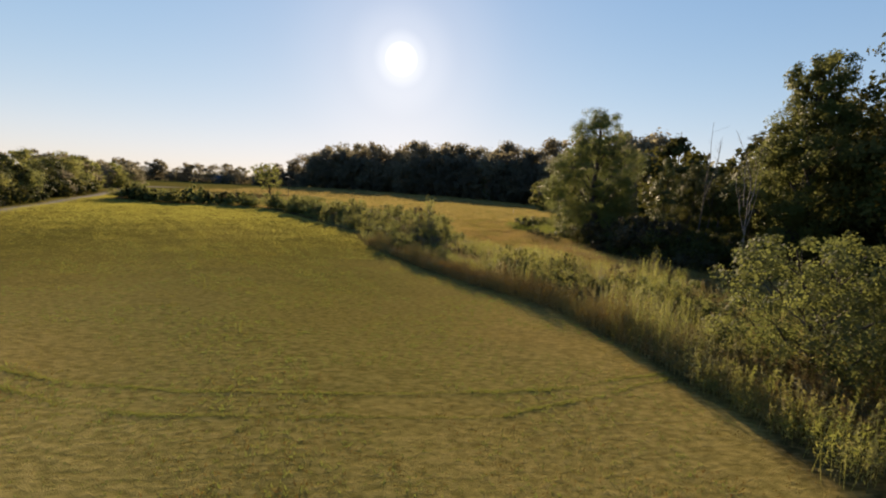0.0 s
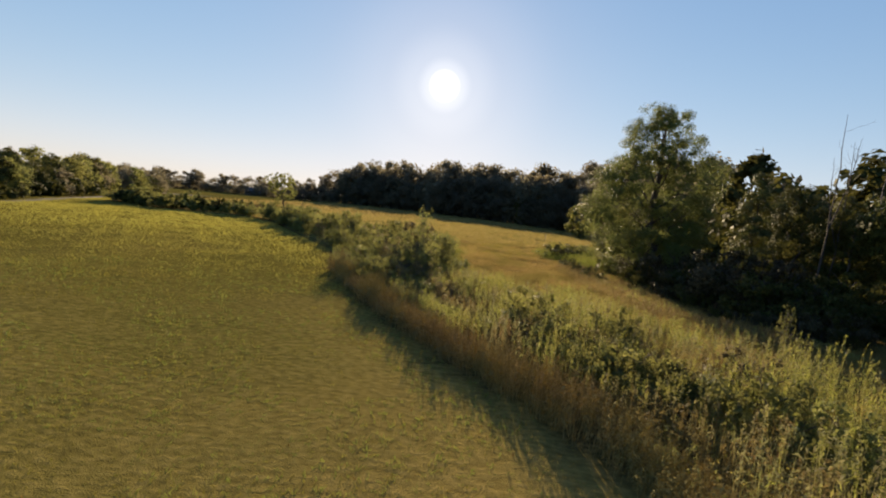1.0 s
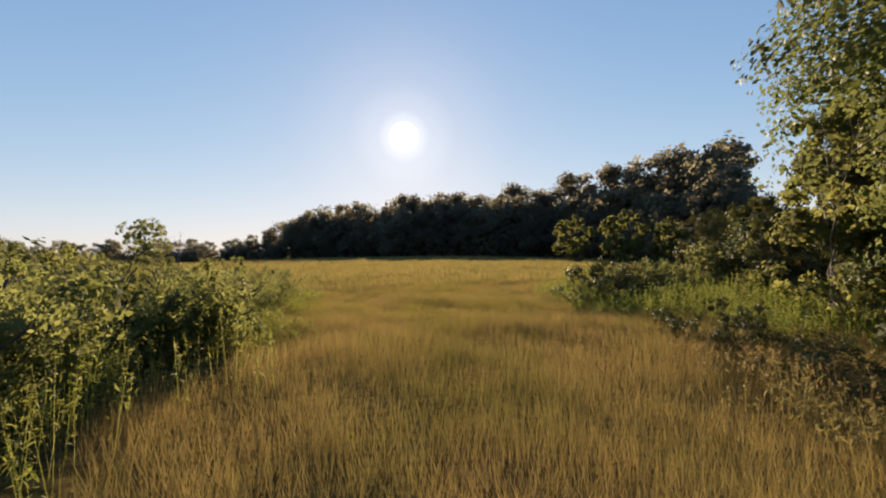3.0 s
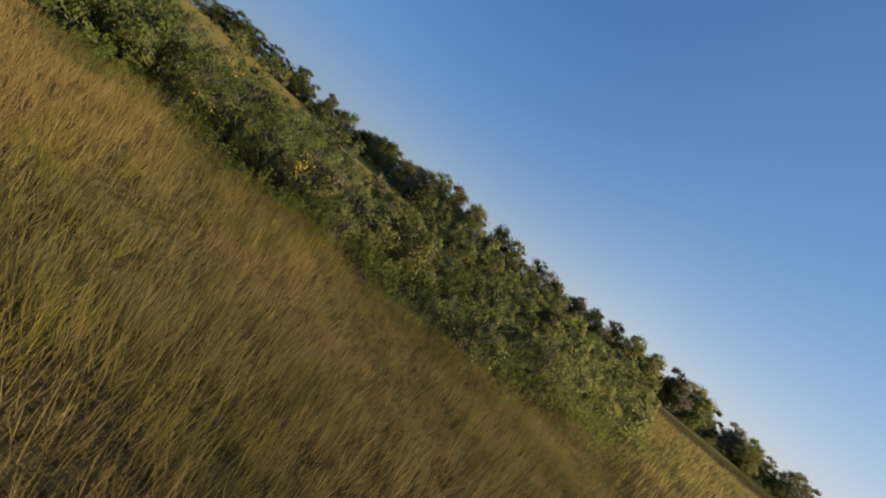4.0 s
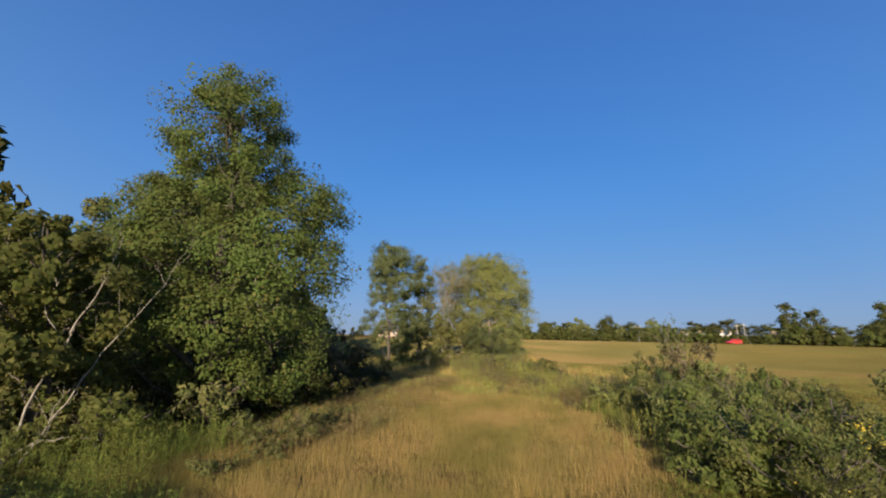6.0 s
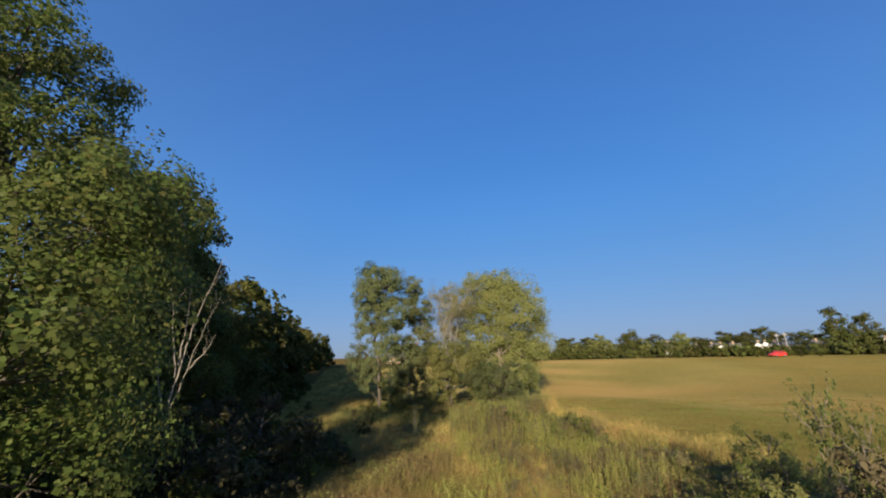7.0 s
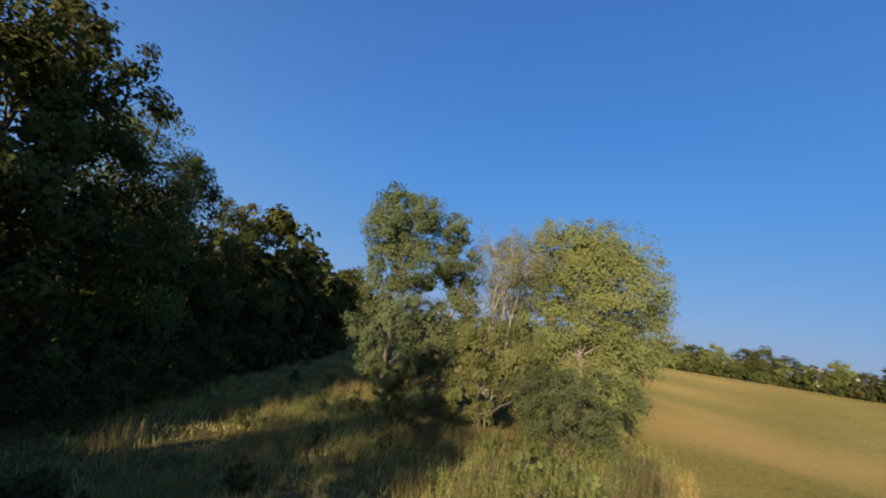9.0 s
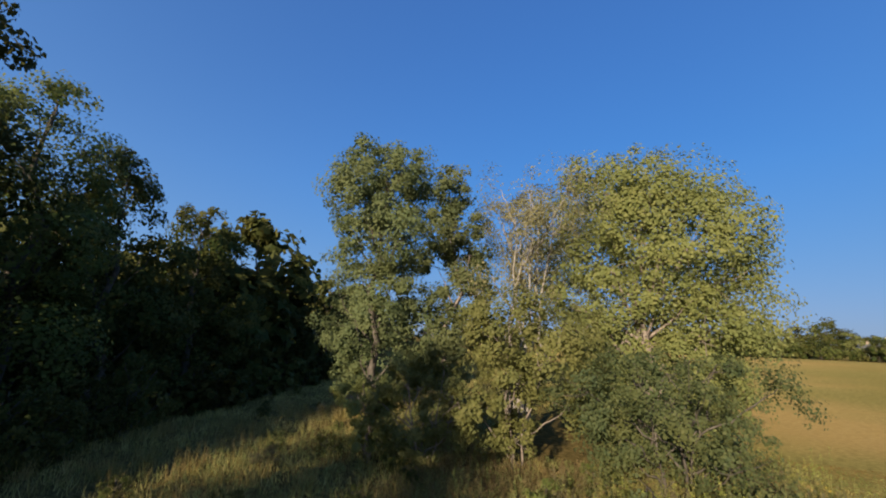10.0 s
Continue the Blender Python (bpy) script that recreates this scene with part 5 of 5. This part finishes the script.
# ---- small things in the meadow ----
def fallen_log(x, y, turn):
    base = new("fallen_log")
    base.matrix_world = pose(x, y, float(gz(x, y)), 0, 0, turn)
    tagged(base, "grey weathered fallen log lying in the dry meadow", "log")
    rng = np.random.default_rng(3)
    pts = bent(rng, np.array([-1.7, 0, 0.62]), np.array([1.7, 0, 0.55]), 8, 0.04)
    child("trunk", mesh_of("trunk", *tube(pts, np.linspace(0.22, 0.15, 8), 9)), M_DEAD, base, smooth=True)
    for a in (-0.9, 0.2, 1.1):
        st = np.array([a, 0.0, 0.6])
        tip = st + np.array([rng.uniform(-0.2, 0.3), rng.uniform(-0.5, 0.5), -0.62 if a < 1 else 0.5])
        child("branch", mesh_of("branch", *tube(bent(rng, st, tip, 5, 0.03), np.linspace(0.07, 0.03, 5), 6)), M_DEAD, base, smooth=True)


fallen_log(29.0, 77.4, 15)


def field_post(x, y, h):
    base = new("field_post")
    base.matrix_world = pose(x, y, float(gz(x, y)) - 0.2, 2, 0, 0)
    tagged(base, "thin pale wooden post standing in the dry meadow", "post", "posts in the meadow")
    child("shaft", mesh_of("shaft", *tube(np.array([(0, 0, z) for z in np.linspace(0, h, 4)]), np.array([0.05, 0.05, 0.045, 0.04]), 8)), M_POLE, base)
    bm = bmesh.new()
    bmesh.ops.create_cone(bm, cap_ends=True, segments=8, radius1=0.055, radius2=0.02, depth=0.08, matrix=pose(0, 0, h + 0.03))
    part("cap", bm, M_POLE, base)


field_post(32.2, 86.6, 1.7)
field_post(21.0, 92.0, 1.6)


# ---- far houses, car, poles ----
def box(bm, x0, x1, y0, y1, z0, z1):
    vs = [bm.verts.new(p) for p in ((x0, y0, z0), (x1, y0, z0), (x1, y1, z0), (x0, y1, z0), (x0, y0, z1), (x1, y0, z1), (x1, y1, z1), (x0, y1, z1))]
    for f in ((0, 3, 2, 1), (4, 5, 6, 7), (0, 1, 5, 4), (1, 2, 6, 5), (2, 3, 7, 6), (3, 0, 4, 7)):
        bm.faces.new([vs[i] for i in f])


def house(x, y, turn, w, d, h, wall_mat, label):
    base = new("house")
    base.matrix_world = pose(x, y, float(gz(x, y)) - 0.1, 0, 0, turn)
    tagged(base, label, "house", "houses beyond the field")
    rise = d * 0.36
    bm = bmesh.new()
    box(bm, -w / 2, w / 2, -d / 2, d / 2, 0, h)
    for sx in (-w / 2, w / 2):
        a, b, c = bm.verts.new((sx, -d / 2, h)), bm.verts.new((sx, d / 2, h)), bm.verts.new((sx, 0, h + rise))
        bm.faces.new((a, b, c))
    part("wall", bm, wall_mat, base)
    bm = bmesh.new()
    for s in (-1, 1):
        o, t = 0.45, 0.18
        e = Vector((0, s * (d / 2 + o), h - rise * o / (d / 2)))
        r = Vector((0, 0, h + rise))
        lo = [bm.verts.new((q, p.y, p.z + dz)) for dz in (0.02, t) for q, p in ((-w / 2 - o, e), (w / 2 + o, e), (w / 2 + o, r), (-w / 2 - o, r))]
        for f in ((0, 1, 2, 3), (4, 5, 6, 7), (0, 1, 5, 4), (1, 2, 6, 5), (3, 0, 4, 7)):
            bm.faces.new([lo[i] for i in f])
    part("roof", bm, M_ROOF, base)
    bm = bmesh.new()
    box(bm, w * 0.2, w * 0.2 + 0.8, -0.4, 0.4, h, h + rise + 0.9)
    part("chimney", bm, M_BROWN, base)
    for s in (-1, 1):
        for fl in range(max(1, int(h // 2.6))):
            for k in range(3):
                cx, cz = -w * 0.33 + k * w * 0.33, 1.0 + 2.6 * fl
                if s == 1 and fl == 0 and k == 1:
                    bm = bmesh.new()
                    box(bm, cx - 0.5, cx + 0.5, s * d / 2 - 0.05, s * d / 2 + 0.06, 0.1, 2.15)
                    part("door", bm, M_TAN, base)
                    continue
                bm = bmesh.new()
                box(bm, cx - 0.55, cx + 0.55, s * d / 2 - 0.05, s * d / 2 + 0.05, cz, cz + 1.3)
                win = part("window", bm, M_WALL, base)
                bm = bmesh.new()
                box(bm, cx - 0.45, cx + 0.45, s * d / 2 - 0.06, s * d / 2 + 0.06, cz + 0.1, cz + 1.2)
                part("pane", bm, M_GLASS, win)


for x, y, turn, w, d, h, m, lab in (
        (-48, -133, 20, 4.8, 4.4, 2.5, M_WALL, "small white house with a dark gable roof behind the hedge"), (-54, -129, 75, 4.5, 4.4, 2.5, M_WALL, "small white house standing gable-on behind the hedge"),
        (-59, -128, 15, 5.1, 4.4, 2.5, M_WALL, "small white house with a dark gable roof behind the hedge"), (-65, -125, 70, 4.6, 4.4, 2.6, M_WALL, "small white house standing gable-on behind the hedge"),
        (-70.5, -123.5, 30, 5.1, 4.4, 2.5, M_WALL, "small white house with a dark gable roof behind the hedge"), (-81, -119, 20, 6.4, 4.4, 2.5, M_WALL, "long low white house behind the hedge"),
        (-66, -172, 20, 6.5, 4.4, 3.2, M_WALL, "white two-storey house with a dark gable roof"), (-84, -166, 75, 6.0, 4.4, 3.2, M_WALL, "white house standing gable-on behind trees"),
        (-101, -158, 15, 7.1, 4.4, 3.2, M_WALL, "white-sided house with a dark shingle roof"), (-116, -146, 60, 6.0, 4.4, 3.2, M_WALL, "white house standing gable-on behind trees"),
        (-133, -136, 30, 7.6, 4.4, 3.2, M_WALL, "white-sided house with a dark shingle roof"), (-50, -182, 5, 9.6, 6.4, 2.7, M_WALL, "low white house far beyond the field"),
        (-150, -118, 50, 6.5, 4.4, 3.2, M_WALL, "white two-storey house with a dark gable roof"),
        (68, -100, 12, 8, 6, 2.6, M_TAN, "low tan house at the end of the glade"), (-103, 268, 15, 9, 7, 2.4, M_BROWN, "low brown house among distant trees"),
        (-126, 262, 30, 9, 7, 2.4, M_BROWN, "low brown house in front of distant woods")):
    house(x, y, turn, w, d, h, m, lab)


def wheel(x, y, parent):
    bm = bmesh.new()
    bmesh.ops.create_cone(bm, cap_ends=True, segments=20, radius1=0.33, radius2=0.33, depth=0.22, matrix=pose(x, y, 0.33, 90, 0, 0))
    w = part("wheel", bm, M_TYRE, parent)
    bm = bmesh.new()
    bmesh.ops.create_cone(bm, cap_ends=True, segments=14, radius1=0.2, radius2=0.2, depth=0.25, matrix=pose(x, y, 0.33, 90, 0, 0))
    part("rim", bm, M_CHROME, w)


def car(x, y, turn):
    base = new("car")
    base.matrix_world = pose(x, y, float(gz(x, y)), 0, 0, turn)
    tagged(base, "red hatchback car parked at the far edge of the field", "car")

    def loft(rows):
        bm = bmesh.new()
        rings = []
        for px, half, z0, z1 in rows:
            rings.append([bm.verts.new(p) for p in ((px, -half, z0), (px, half, z0), (px, half * 0.96, z1), (px, -half * 0.96, z1))])
        for a, b in zip(rings[:-1], rings[1:]):
            for i in range(4):
                bm.faces.new((a[i], a[(i + 1) % 4], b[(i + 1) % 4], b[i]))
        bm.faces.new(rings[0])
        bm.faces.new(rings[-1][::-1])
        bmesh.ops.bevel(bm, geom=bm.edges[:], offset=0.05, segments=2, affect='EDGES')
        return bm
    part("body", loft([(-2.2, 0.78, 0.35, 0.85), (-1.9, 0.88, 0.25, 0.98), (0.6, 0.9, 0.22, 0.98), (1.7, 0.88, 0.25, 0.86), (2.2, 0.76, 0.35, 0.7)]), M_RED, base)
    part("cabin", loft([(-2.0, 0.74, 0.95, 1.02), (-1.6, 0.70, 0.95, 1.46), (0.0, 0.70, 0.95, 1.50), (0.9, 0.74, 0.95, 1.0)]), M_RED, base)
    for s in (-1, 1):
        for x0, x1 in ((-1.5, -0.65), (-0.55, 0.35)):
            bm = bmesh.new()
            box(bm, x0, x1, s * 0.72 - 0.02, s * 0.72 + 0.02, 1.03, 1.38)
            part("side_window", bm, M_GLASS, base)
        bm = bmesh.new()
        box(bm, 2.12, 2.2, s * 0.55 - 0.14, s * 0.55 + 0.14, 0.58, 0.7)
        part("headlight", bm, M_CHROME, base)
        for wx in (-1.35, 1.35):
            wheel(wx, s * 0.8, base)


car(-49.5, -77.0, 25)
for x, y in ((-41.5, -77.4), (-45.0, -77.4), (-54.0, -75.5), (-57.5, -73.8)):
    shrub(x, y, 0.34, "far_dark", "small dark clump on the mown field by the car", "clumps by the car", "field_bush")


def pole(x, y, h):
    base = new("utility_pole")
    base.matrix_world = pose(x, y, float(gz(x, y)) - 0.2)
    tagged(base, "weathered pale utility pole with a crossarm by the road", "pole", "utility poles")
    child("shaft", mesh_of("shaft", *tube(np.array([(0, 0, z) for z in np.linspace(0, h, 5)]), np.linspace(0.09, 0.07, 5), 10)), M_POLE, base, smooth=True)
    bm = bmesh.new()
    box(bm, -0.75, 0.75, -0.05, 0.05, h - 0.7, h - 0.55)
    part("crossarm", bm, M_POLE, base)
    for q in (-0.65, 0.0, 0.65):
        bm = bmesh.new()
        bmesh.ops.create_cone(bm, cap_ends=True, segments=8, radius1=0.06, radius2=0.04, depth=0.2, matrix=pose(q, 0, h - 0.44))
        part("insulator", bm, M_GLASS, base)


for x, y, h in ((-56, -90, 6.6), (-58.5, -91, 6.8), (-27, -97, 6.0), (-28.5, -98, 6.0)):
    pole(x, y, h)
